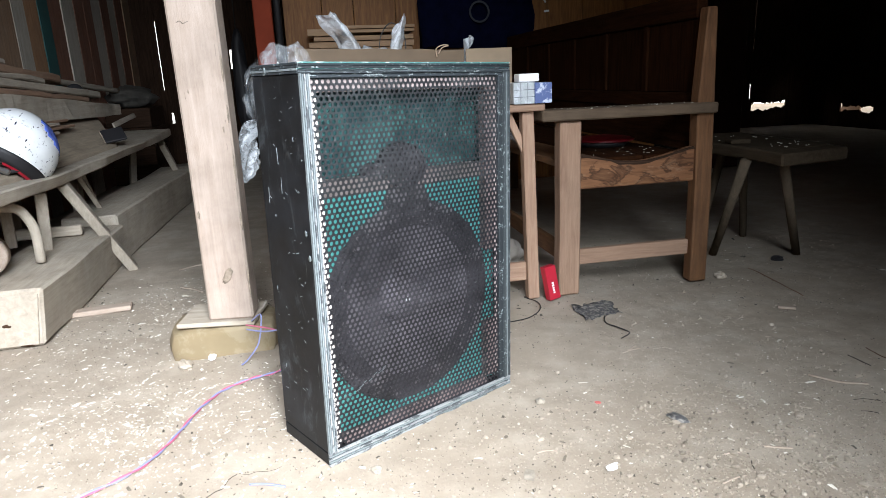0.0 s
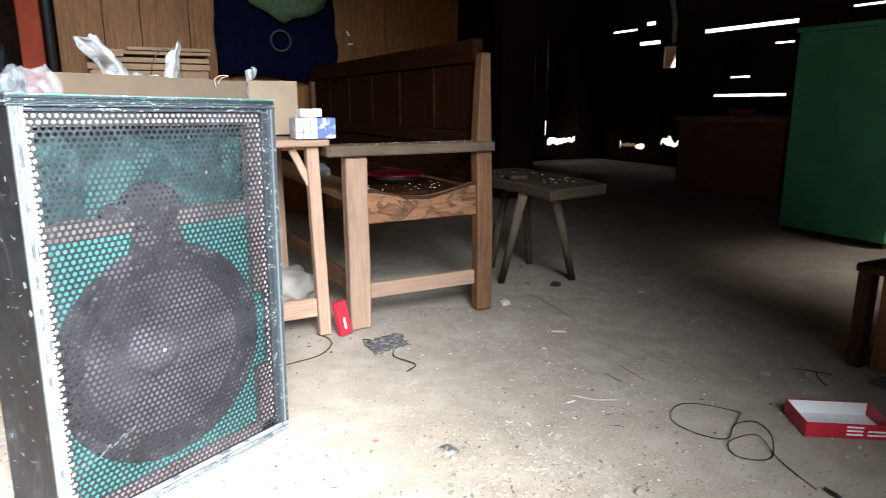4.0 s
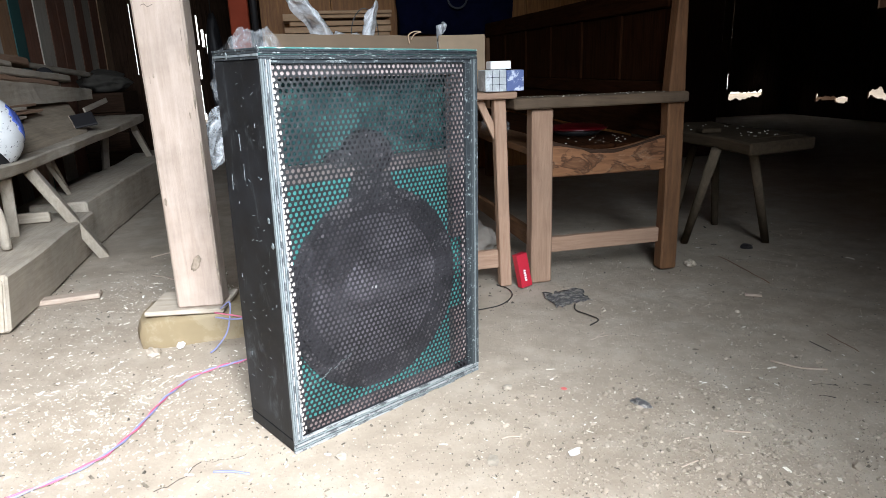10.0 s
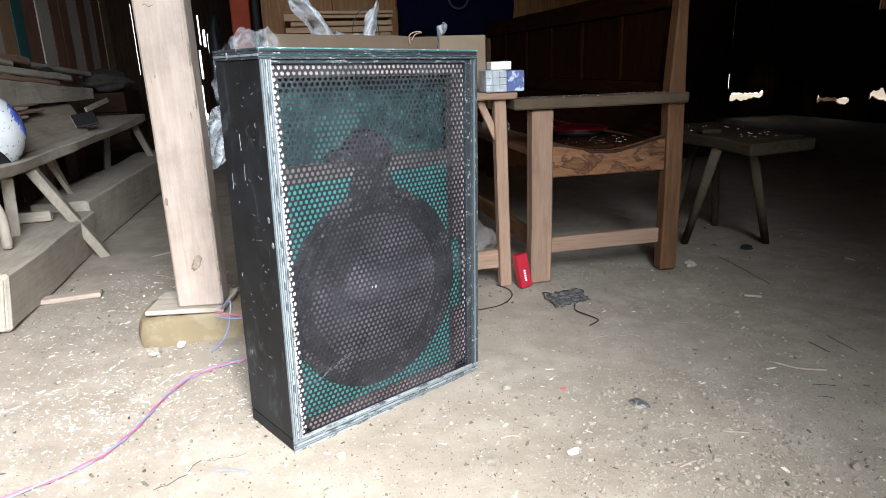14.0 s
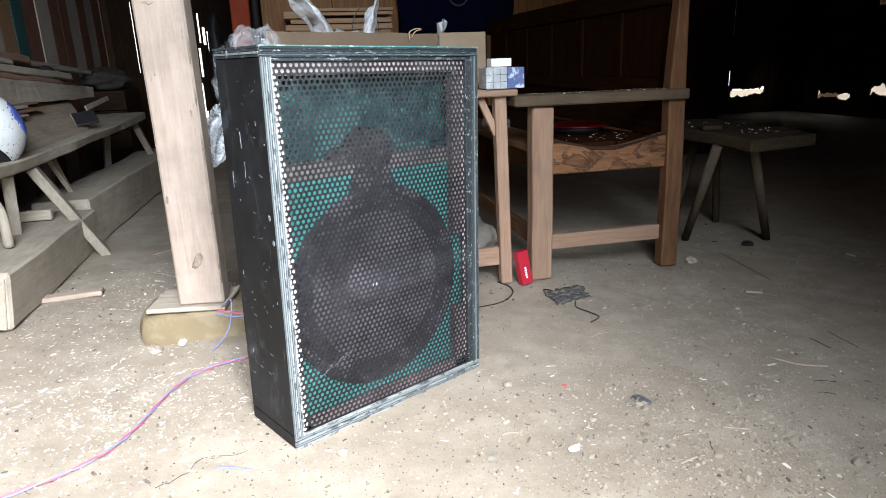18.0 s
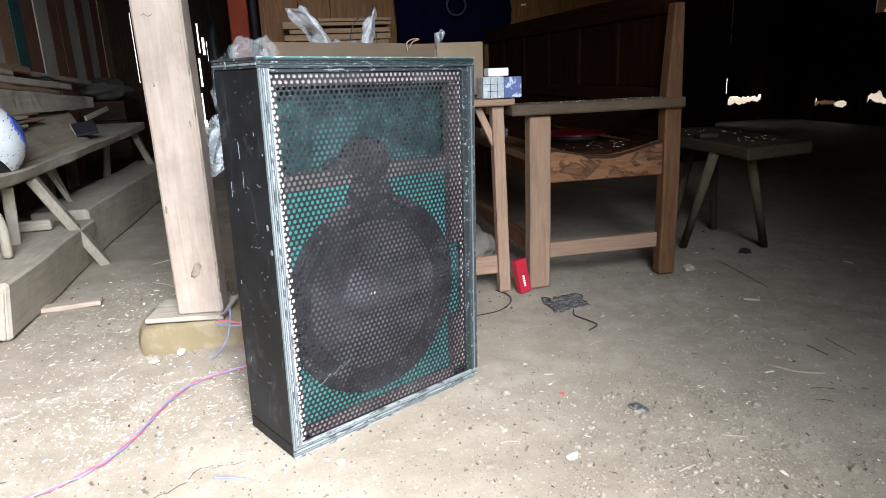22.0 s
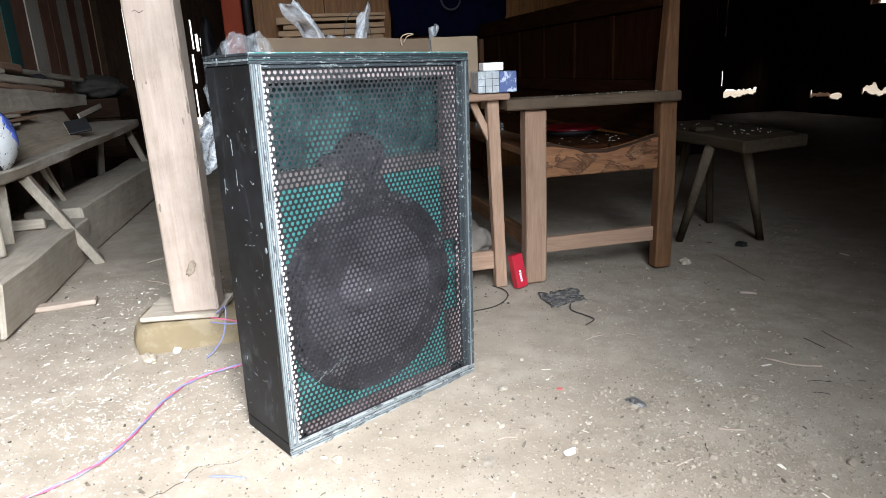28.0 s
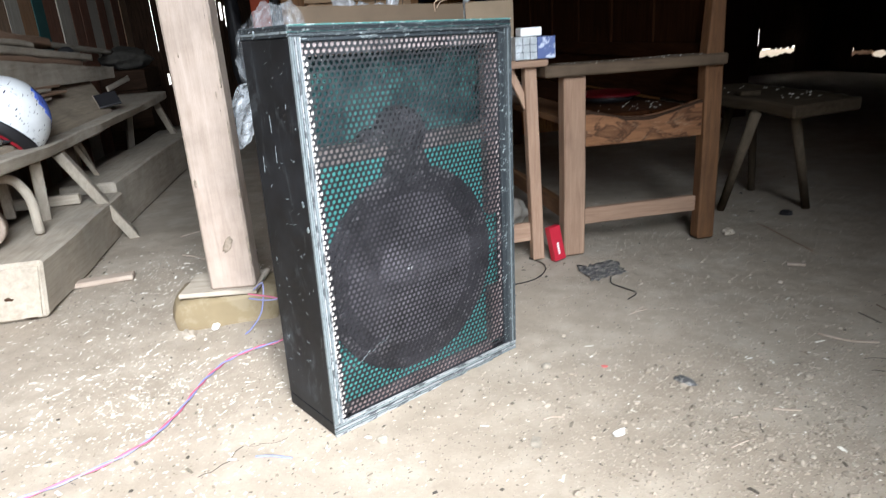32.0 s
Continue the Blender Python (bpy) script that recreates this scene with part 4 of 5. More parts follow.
for a, b in (((0.752, 1.985, 0.612), (0.766, 1.975, 0)), ((0.752, 2.50, 0.612), (0.757, 2.50, 0)), ((0.10, 1.985, 0.612), (0.10, 1.98, 0)), ((0.10, 2.5, 0.612), (0.10, 2.5, 0))):
    part("leg", bar(a, b, 0.038, 0.038, 0.003), PINKPINE["z"], table, "pale pine leg")
part("stretcher", box(0.12, 0.748, 1.978, 1.998, 0.06, 0.122, 0.003), PINKPINE["x"], table)
part("brace", bar((0.69, 1.99, 0.61), (0.745, 1.988, 0.49), 0.022, 0.018, 0.002), PINKPINE["z"], table)
carton = thing("cardboard_carton", "open brown cardboard carton full of plastic wrapping", "carton", pose(0, 0, 0))
bm = box(0.06, 0.605, 2.18, 2.185, 0.636, 0.826, 0.001, 0.004, 14)
for v in bm.verts:
    if v.co.z > 0.75:
        v.co.z += 0.006 - 0.022 * (v.co.x - 0.06) / 0.545 + 0.003 * noise.noise(Vector((v.co.x * 14, 1, 2)))
part("front_wall", bm, CARD, carton)
part("flap", box(0.608, 0.765, 2.165, 2.17, 0.64, 0.812, 0.001), CARD_IN, carton, "paler folded carton flap")
part("side_wall", box(0.06, 0.065, 2.185, 2.5, 0.636, 0.82, 0.001), CARD_IN, carton)
part("side_wall", box(0.76, 0.765, 2.185, 2.5, 0.636, 0.81, 0.001), CARD_IN, carton)
part("back_wall", box(0.06, 0.765, 2.5, 2.505, 0.636, 0.81, 0.001), CARD_IN, carton)
part("base", box(0.06, 0.765, 2.185, 2.5, 0.636, 0.641, 0.001), CARD_IN, carton)


def sheet_tuft(points, w, thick=0.0012, seed=0):
    """A crumpled strip of film rising along the points."""
    line = glide(points, 6)
    bm = bmesh.new()
    rows = []
    for k, c in enumerate(line):
        t = k / (len(line) - 1)
        wid = w * (0.55 + 0.45 * math.sin(math.pi * min(1, 0.25 + 0.7 * t)))
        rows.append([bm.verts.new(c + Vector((wid * (s - 0.5), 0.02 * math.sin(6 * s + seed), 0)) + noise.noise_vector(Vector((s * 4, t * 4, seed))) * 0.02) for s in np.linspace(0, 1, 7)])
    for a, b in zip(rows, rows[1:]):
        for k in range(6):
            bm.faces.new((a[k], a[k + 1], b[k + 1], b[k]))
    bmesh.ops.solidify(bm, geom=bm.faces[:], thickness=thick)
    return smooth(bm)


for pts, w, sd in (([(0.29, 2.24, 0.65), (0.255, 2.22, 0.80), (0.2, 2.2, 0.89), (0.165, 2.19, 0.935)], 0.09, 1.0), ([(0.39, 2.26, 0.65), (0.39, 2.24, 0.8), (0.40, 2.23, 0.87), (0.42, 2.22, 0.925)], 0.042, 2.0), ([(0.61, 2.26, 0.65), (0.62, 2.22, 0.79), (0.63, 2.2, 0.855)], 0.04, 3.0)):
    tf = thing("plastic_wrap", "crumpled white plastic wrap sticking out of the carton", "plastic wrap", pose(0, 0, 0), "plastic wraps")
    part("sheet", sheet_tuft(pts, w, 0.0012, sd), WHITEFILM, tf)
wrap = thing("plastic_wrap", "white plastic wrap lying along the carton rim", "plastic wrap", pose(0.31, 2.25, 0.785), "plastic wraps")
part("sheet", lump((0.1, 0.05, 0.045), 0.35, 3.0, 4.0, 3), WHITEFILM, wrap)
bag = thing("plastic_bag", "crumpled clear plastic bag hanging behind the loudspeaker", "plastic bag", pose(0.0, 1.97, 0.0))


def crumple(size, seed):
    bm = bmesh.new()
    bmesh.ops.create_icosphere(bm, subdivisions=4, radius=1.0)
    for v in bm.verts:
        n1 = noise.ridged_multi_fractal(v.co * 1.6 + Vector((seed, 0, seed)), 1.0, 2.1, 4, 0.8, 2.0)
        v.co = Vector((v.co.x * size[0], v.co.y * size[1], v.co.z * size[2])) * (0.62 + 0.26 * n1)
    return bm


part("film", crumple((0.098, 0.058, 0.118), 7.0), FILM, bag, "", pose(0.035, 0.0, 0.748))
part("film_tail", sheet_tuft([(-0.02, -0.02, 0.80), (-0.055, -0.03, 0.76), (-0.072, -0.03, 0.70), (-0.065, -0.02, 0.64)], 0.04, 0.001, 3.0), FILM, bag)
net = thing("net_bag", "grey plastic bag hanging behind the loudspeaker", "plastic bag", pose(-0.05, 1.9, 0.0))
part("film", crumple((0.055, 0.03, 0.085), 3.0), NETFILM, net, "", pose(-0.055, 0.02, 0.525, 0, 14, 0))
part("film_strip", sheet_tuft([(0.09, 0.06, 0.636), (0.02, 0.03, 0.635), (-0.03, 0.0, 0.59), (-0.075, -0.02, 0.53), (-0.06, -0.02, 0.47)], 0.07, 0.001, 5.0), NETFILM, net)
for k in range(3):
    part("printed_line", tube([(-0.10 + 0.025 * k, -0.036, 0.60 - 0.01 * k), (-0.095 + 0.02 * k, -0.042, 0.54), (-0.105 + 0.022 * k, -0.036, 0.48)], 0.0009, 6, 4), BLACKW, net)
hank = thing("dark_sack", "dark hanging sack in front of the daylight slits", "sack", pose(-0.395, 5.2, 0.0))
part("cloth", lump((0.055, 0.05, 0.36), 0.25, 2.0, 9.0, 3), RUBBER, hank, "", pose(0, 0, 0.75))
part("cord", rod((0, 0, 1.08), (0, 0, 3.29), 0.004, sides=6), BLACKW, hank)
wire_loop = thing("bent_wire", "thin dark bent wire rising from the carton", "wire", pose(0, 0, 0))
part("strand", tube([(0.33, 2.25, 0.75), (0.34, 2.25, 0.86), (0.38, 2.25, 0.905), (0.42, 2.25, 0.86), (0.42, 2.25, 0.75)], 0.0018, 8, 5), BLACKW, wire_loop)
twine = thing("twine_loop", "loop of pinkish twine on the carton rim", "twine", pose(0, 0, 0))
part("strand", tube([(0.512, 2.172, 0.79), (0.51, 2.168, 0.815), (0.53, 2.166, 0.826), (0.55, 2.166, 0.824), (0.53, 2.17, 0.818), (0.518, 2.172, 0.80)], 0.002, 8, 5), plain("pinkish_twine", (0.45, 0.31, 0.22), 0.8), twine)
# patterned box with a white one on it
gift = thing("patterned_box", "small box in white and blue checked paper", "box", pose(0.695, 1.93, 0.636))
part("body", box(0, 0.066, 0, 0.08, 0, 0.064, 0.002), paint("grey_check_paper", (0.36, 0.38, 0.39), 0.5, (0.6, 0.63, 0.66), 0.6, 30.0, 0.5), gift, "white check side")
part("blue_end", box(0.0665, 0.122, 0, 0.08, 0, 0.062, 0.002), paint("blue_print", (0.085, 0.12, 0.27), 0.4, (0.60, 0.65, 0.75), 0.85, 34.0, 0.53), gift, "mottled blue printed end")
for k in range(1, 3):
    part("line", box(0.022 * k - 0.0005, 0.022 * k + 0.0005, -0.001, 0.0, 0.002, 0.062, 0), NAVY, gift)
for k in range(1, 3):
    part("line", box(0.002, 0.066, -0.001, 0.0, 0.021 * k - 0.0005, 0.021 * k + 0.0005, 0), NAVY, gift)
wb = thing("white_box", "small plain white box on the patterned box", "box", pose(0.715, 1.94, 0.701))
part("body", box(0, 0.064, 0, 0.05, 0, 0.024, 0.002), WHITE, wb)

# ---- settle with an arm ----
def waney_rail():
    """Reddish board from under the bark: dark drips and blotches of old sap over long grain."""
    m, N, L, b = base_mat("waney_rail", 0.65)
    b.inputs["Specular IOR Level"].default_value = 0.2
    grain = noise_node(N, L, coords(N, L, GRAIN["x"], False), 5.0, 6, 0.65, 0.6)
    col = ramp(N, L, grain, [(0.3, (0.12, 0.052, 0.024)), (0.7, (0.24, 0.115, 0.055))])
    drip = noise_node(N, L, coords(N, L, (5, 5, 9), False), 1.5, 5, 0.55, 0.8)
    col = mixed(N, L, ramp(N, L, drip, [(0.52, (0, 0, 0)), (0.56, (0.8,) * 3), (0.60, (0.45,) * 3), (0.68, (0.1,) * 3)]), col, (0.03, 0.012, 0.006))
    pale = noise_node(N, L, coords(N, L, (4, 4, 8), False), 5.0, 5, 0.7)
    col = mixed(N, L, ramp(N, L, pale, [(0.55, (0, 0, 0)), (0.7, (0.5,) * 3)]), col, (0.30, 0.19, 0.12))
    L.new(col, b.inputs["Base Color"])
    bump(N, L, b, drip, 0.3, 0.003)
    return m


settle = thing("wooden_settle", "old brown wooden settle with arm and panelled back", "bench", pose(0, 0, 0))
part("front_leg", box(0.852, 0.923, 1.95, 2.005, 0, 0.575, 0.005, 0.003, 5), TAN["z"], settle, "pale worn leg")
bm = box(1.333, 1.394, 1.95, 2.0, 0, 0.905, 0.005, 0.0, 8)
for v in bm.verts:
    if v.co.z > 0.6 and v.co.x < 1.36:
        v.co.x += (v.co.z - 0.6) * 0.09
    v.co.x -= max(0, v.co.z - 0.3) * 0.03
part("back_post", bm, BROWN["z"], settle, "tall tapering back post")
part("arm", box(0.785, 1.384, 1.925, 2.035, 0.578, 0.612, 0.005, 0.003, 6), ARMWOOD, settle, "flat dusty armrest")
bm = box(0.923, 1.333, 1.965, 2.0, 0.354, 0.460, 0.004, 0, 14)
for v in bm.verts:
    t = (v.co.x - 0.925) / 0.4
    if v.co.z > 0.4:
        v.co.z += 0.008 - 0.036 * max(0.0, math.sin(math.pi * t)) ** 1.2
bark = bm.copy()
for v in bark.verts:
    v.co.y += -0.0025 + (0.0 if v.co.y < 1.98 else -0.025)
    t = (v.co.x - 0.925) / 0.4
    v.co.z = v.co.z + 0.002 if v.co.z > 0.4 else 0.460 - 0.036 * max(0.0, math.sin(math.pi * t)) ** 1.2 - 0.010 * noise.noise(v.co * 22)
part("bark_edge", bark, DARKWOOD["x"], settle, "dark strip of bark along the rail")
part("seat_rail", bm, waney_rail(), settle, "waney edged rail with bark stains")
part("stretcher", box(0.923, 1.333, 1.975, 2.0, 0.096, 0.148, 0.003), TAN["x"], settle)
# outer board stays brown as if its edge caught light, inner ones shade-dark
for k in range(3):
    part("seat_board", box(0.86 + 0.155 * k, 1.01 + 0.155 * k, 2.0, 4.1, 0.425, 0.447, 0.003, 0.004, 8, k), BROWN["y"] if k == 0 else STAINED_DIM["y"], settle)
part("lower_panel", box(1.355, 1.372, 2.03, 4.1, 0.447, 0.585, 0.002), STAINED_DIM["y"], settle)
part("top_rail", box(1.345, 1.385, 2.02, 4.1, 0.875, 0.955, 0.004, 0.004, 8), STAINED_DIM["y"], settle)
part("lower_rail", box(1.345, 1.385, 2.02, 4.1, 0.585, 0.64, 0.004), STAINED_DIM["y"], settle)
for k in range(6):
    part("back_panel", box(1.355, 1.372, 2.03 + 0.345 * k, 2.34 + 0.345 * k, 0.64, 0.875, 0.003), STAINED_DIM["z"], settle)
    part("stile", box(1.348, 1.38, 2.34 + 0.345 * k, 2.375 + 0.345 * k, 0.64, 0.875, 0.003), STAINED_DIM["z"], settle)
for x in (0.86, 1.33):
    part("far_leg", box(x, x + 0.06, 4.04, 4.1, 0, 0.575 if x < 1 else 0.87, 0.004), BROWN["z"], settle)
part("long_stretcher", box(0.88, 0.905, 2.02, 4.04, 0.10, 0.16, 0.003), BROWN["y"], settle)
pan = thing("red_lid_pot", "low black pot with a red lid on the settle", "pot", pose(1.17, 2.32, 0.449) @ Matrix.Diagonal((1, 1, 0.7, 1)))
part("pot", lathe([(0.0, 0), (0.08, 0), (0.10, 0.03), (0.09, 0.032)], 32, "z"), RUBBER, pan)
part("lid", lathe([(0.112, 0.03), (0.115, 0.036), (0.10, 0.045), (0.06, 0.052), (0.0, 0.055)], 36, "z"), DARKRED, pan, "glossy dark red lid")

seat_film = thing("plastic_sheet", "crumpled clear plastic lying on the settle seat", "plastic sheet", pose(0.95, 2.66, 0.455))
part("film", crumple((0.07, 0.12, 0.06), 12.0), FILM, seat_film)
floor_sack = thing("cloth_bundle", "pale cloth bundle on the floor under the table", "bundle", pose(0.77, 2.43, 0.045))
part("cloth", lump((0.105, 0.1, 0.07), 0.28, 1.8, 6.0, 4), plain("dusty_pale_cloth", (0.36, 0.32, 0.28), 0.95, 0, 0.2, 9.0), floor_sack)

# ---- slab stool ----
stool = thing("slab_stool", "rough hewn slab bench on splayed legs", "stool", pose(0, 0, 0))
bm = box(-0.155, 0.155, 0, 0.68, 0.405, 0.447, 0.006, 0.01, 8, 6)
for v in bm.verts:
    if v.co.y < 0.1 and v.co.x > 0:
        v.co.y += 0.09 * v.co.x / 0.17
part("slab", bm, STOOLWOOD["y"], stool, "thick waney slab", pose(1.695, 1.81, 0, 0, 0, -2))
for a, b in (((1.545, 1.99, 0.405), (1.61, 2.235, 0)), ((1.675, 1.97, 0.405), (1.898, 2.124, 0)), ((1.74, 2.40, 0.405), (1.70, 2.47, 0)), ((1.82, 2.38, 0.405), (1.90, 2.45, 0))):
    part("leg", rod(a, b, 0.018, 0.015, 7), LEGWOOD, stool)
tin = thing("grey_block", "small grey block lying on the slab stool", "block", pose(1.6, 2.12, 0.449, 0, 0, -12))
part("body", box(-0.035, 0.035, -0.03, 0.03, 0, 0.016, 0.003), STOOLWOOD["y"], tin)

# ---- right side of the shed ----
cabinet = thing("green_cabinet", "tall dark green painted cabinet", "cabinet", pose(3.65, 1.84, 0))
part("body", box(0.0, 1.1, 0.0, 0.6, 0.03, 1.11, 0.006), GREEN, cabinet)
part("plinth", box(0.02, 1.08, 0.02, 0.58, 0, 0.03, 0.002), DARKWOOD["x"], cabinet)
part("top", box(-0.012, 1.112, -0.012, 0.612, 1.11, 1.135, 0.004), GREEN, cabinet)
for k in range(2):
    door = part("door", box(0.03 + 0.53 * k, 0.54 + 0.53 * k, -0.018, -0.001, 0.06, 1.08, 0.004), GREEN, cabinet, "lighter green door")
    part("handle", box(0.48 + 0.11 * k, 0.50 + 0.11 * k, -0.035, -0.018, 0.5, 0.62, 0.004), CHROME, door)
cup = thing("low_cupboard", "brown wooden counter cupboard with pale top", "cupboard", pose(4.55, 3.1, 0))
part("carcass", box(0, 1.2, 0, 1.0, 0, 0.585, 0.005), wood("cupboard_brown", (0.13, 0.065, 0.035), (0.24, 0.12, 0.06), "y", 0.6, 0.1), cup)
part("top", box(-0.03, 1.25, -0.03, 1.03, 0.585, 0.615, 0.004), TAN["y"], cup, "pale worn top")
pot = thing("red_bowl", "red bowl on the pale counter", "bowl", pose(4.95, 3.8, 0.616))
part("shell", lathe([(0.0, 0.0), (0.07, 0.0), (0.11, 0.06), (0.105, 0.06), (0.065, 0.006), (0.0, 0.006)], 28, "z"), RED, pot)
coil = thing("wire_coil", "dark coil of wire on the counter", "wire", pose(4.85, 3.35, 0.62))
part("loop", tube([(0.12 * math.cos(a), 0.14 * math.sin(a), 0.004 + 0.002 * a) for a in np.arange(0, 13, 0.7)], 0.005, 4, 5), BLACKW, coil)
low = thing("low_table", "low dark table with offcuts on top", "table", pose(0, 0, 0))
part("tabletop", box(2.03, 2.62, 0.25, 1.045, 0.278, 0.302, 0.004, 0.004, 6), DARKWOOD["y"], low)
for c, mt in (((2.035, 2.075, 1.0, 1.04), DARKWOOD["z"]), ((2.06, 2.11, 0.93, 0.985), BROWN["z"]), ((2.06, 2.11, 0.75, 0.80), TAN["z"]), ((2.56, 2.61, 0.95, 1.0), BROWN["z"]), ((2.05, 2.1, 0.28, 0.33), BROWN["z"]), ((2.56, 2.61, 0.28, 0.33), BROWN["z"])):
    part("leg", box(*c, 0, 0.278, 0.004), mt, low)
part("side_board", box(2.13, 2.145, 0.33, 0.98, 0.0, 0.25, 0.002), plain("black_board", (0.015, 0.017, 0.02), 0.6), low, "black board behind the legs")
for k, (x, y, a) in enumerate(((2.12, 0.93, 20), (2.2, 0.9, -40), (2.17, 0.84, 70), (2.24, 0.83, 10))):
    oc = thing("pale_offcut", "pale wood offcut lying on the low table", "offcut", pose(x, y, 0.303, 0, 0, a), "pale offcuts")
    part("chip", box(-0.03, 0.03, -0.012, 0.012, 0, 0.008, 0.002), FRESH["x"], oc)
dark_plank = thing("dark_plank", "dark plank with a pale edge on the floor", "plank", pose(1.96, 0.6, 0, 0, 0, -5))
part("plank", box(-0.03, 0.045, -0.2, 0.32, 0, 0.018, 0.003, 0.003, 4), paint("slate_paint", (0.05, 0.06, 0.075), 0.6, (0.4, 0.42, 0.45), 0.6, 20, 0.55), dark_plank)
tray = thing("carton_tray", "open red carton tray with white inside", "tray", pose(1.62, 0.78, 0, 0, 0, -33.5))
part("base", box(-0.085, 0.10, 0, 0.115, 0, 0.003, 0), WHITE, tray, "white card inside")
for c in ((-0.085, 0.10, -0.002, 0.0, 0, 0.035), (-0.085, 0.10, 0.115, 0.117, 0, 0.035), (-0.087, -0.085, 0, 0.115, 0, 0.035), (0.10, 0.102, 0, 0.115, 0, 0.035)):
    part("wall", box(*c, 0), RED, tray, "printed red card wall")
for c in ((-0.083, 0.098, 0.0003, 0.001, 0.003, 0.034), (-0.083, 0.098, 0.1135, 0.1147, 0.003, 0.034)):
    part("liner", box(*c, 0), WHITE, tray, "white card inside")
for k in range(2):
    for q in range(3 - k):
        part("print_bar", box(0.0 + 0.045 * k, 0.035 + 0.048 * k, -0.0028, -0.002, 0.008 + 0.009 * q, 0.012 + 0.009 * q, 0), WHITE, tray)

# hanging things in the dark
jacket = thing("hanging_jacket", "dark navy jacket with a pale ring print hanging on the partition", "jacket", pose(1.2, 4.32, 1.1))
bm = box(-0.36, 0.36, -0.05, 0.05, -0.2, 0.75, 0, 0, 0)
bmesh.ops.subdivide_edges(bm, edges=bm.edges, cuts=9, use_grid_fill=True)
for v in bm.verts:
    v.co += noise.noise_vector(v.co * 5) * 0.04
    v.co.y += 0.025 * math.sin(v.co.x * 28)
part("cloth", smooth(bm), NAVY, jacket)
part("ring_print", lathe([(0.055, 0), (0.065, -0.002), (0.068, 0), (0.062, 0.004)], 28), plain("grey_print", (0.03, 0.033, 0.045), 0.8), jacket, "faded ring print", pose(0.0, -0.105, 0.02))
for x, z, a in ((1.475, 1.225, 10), (1.51, 1.177, -8), (1.455, 1.16, 24), (1.55, 1.147, 18), (1.70, 1.2, 60), (1.715, 1.131, -5), (1.52, 0.97, 5)):
    tagp = thing("white_scrap", "small white plastic scrap pinned on the partition", "scrap", pose(x, 4.39, z, 0, a, 0), "pinned scraps")
    part("sheet", box(-0.035 if a == 5 else -0.018, 0.035 if a == 5 else 0.018, 0, 0.004, -0.006, 0.006, 0.001), WHITE, tagp)
greenbag = thing("hanging_sack", "green woven sack hanging above the jacket", "sack", pose(1.25, 4.2, 1.42))
part("cloth", lump((0.26, 0.06, 0.17), 0.25, 2.2, 5.0, 3), plain("green_weave", (0.07, 0.12, 0.06), 0.9, 0, 0.4, 60), greenbag)
cloth = thing("hanging_cloth", "pale cloth hanging in the far corner", "cloth", pose(5.7, 5.35, 0))
part("sheet", sheet_tuft([(0.0, 0.1, 3.3), (0.0, 0.1, 2.6), (0.0, 0.08, 1.9), (0.02, 0.03, 1.6), (0.0, 0, 1.36)], 0.07, 0.004, 5.0), plain("pale_cloth", (0.62, 0.72, 0.64), 0.9), cloth)
rack = thing("slatted_crate", "pale slatted wooden crate with loose boards laid on top", "crate", pose(0.12, 4.05, 0))
for k, (x0, x1, y0, z0, z1) in enumerate(((0, 0.62, 0, 0.10, 0.18), (0, 0.62, 0, 0.30, 0.38), (0, 0.62, 0, 0.50, 0.58), (0, 0.62, 0, 0.70, 0.78), (0.01, 0.615, 0.004, 0.875, 0.918), (0.0, 0.625, 0.0, 0.924, 0.956), (0.03, 0.62, 0.006, 0.962, 0.988), (-0.005, 0.18, -0.03, 0.99, 1.028), (0.1, 0.63, 0.002, 1.004, 1.022), (0.2, 0.632, -0.004, 1.026, 1.044))):
    part("slat", box(x0, x1, y0, y0 + 0.02 if z1 < 0.95 else y0 + 0.26, z0, z1, 0.002, 0.003, 6, k), CRATEWOOD["x"], rack)
for x, y in ((0.02, 0.021), (0.56, 0.021), (0.02, 0.25), (0.56, 0.25)):
    part("upright", box(x, x + 0.045, y, y + 0.035, 0, 0.924, 0.003), CRATEWOOD["z"], rack)

# ---- things on the floor ----
red_box = thing("red_box", "small red printed carton leaning on the settle leg", "box", pose(0.822, 1.93, 0, -8, -7, 14))
part("body", box(-0.019, 0.022, -0.014, 0.014, 0.003, 0.115, 0.0015), RED, red_box)
for k in range(5):
    part("print_bar", box(-0.003 - 0.001 * (k % 2), 0.004, -0.0155, -0.0142, 0.024 + 0.008 * k, 0.0295 + 0.008 * k, 0), WHITE, red_box)
cable = thing("speaker_cable", "twisted red and blue loudspeaker cable on the floor", "cable", pose(0, 0, 0.0))
core = [(0.06, 1.66, 0.03), (-0.049, 1.621, 0.008), (-0.115, 1.60, 0.006), (-0.176, 1.561, 0.006), (-0.21, 1.50, 0.006), (-0.235, 1.43, 0.006), (-0.268, 1.32, 0.006), (-0.315, 1.235, 0.006), (-0.40, 1.175, 0.006), (-0.52, 1.12, 0.006), (-0.7, 1.08, 0.006)]
line = [Vector(p) for p in laid(glide(core, 14), 0.0005)]
for ph, mt in ((0.0, BLUEW), (math.pi, REDW)):
    pts = [c + 0.0023 * Vector((math.cos(k * 0.42 + ph), math.cos(k * 0.42 + ph) * 0.6, math.sin(k * 0.42 + ph))) for k, c in enumerate(line)]
    part("strand", tube(pts, 0.0021, 1, 6), mt, cable)
tie = thing("post_wires", "blue and red wires looped round the post foot", "wire", pose(0, 0, 0))
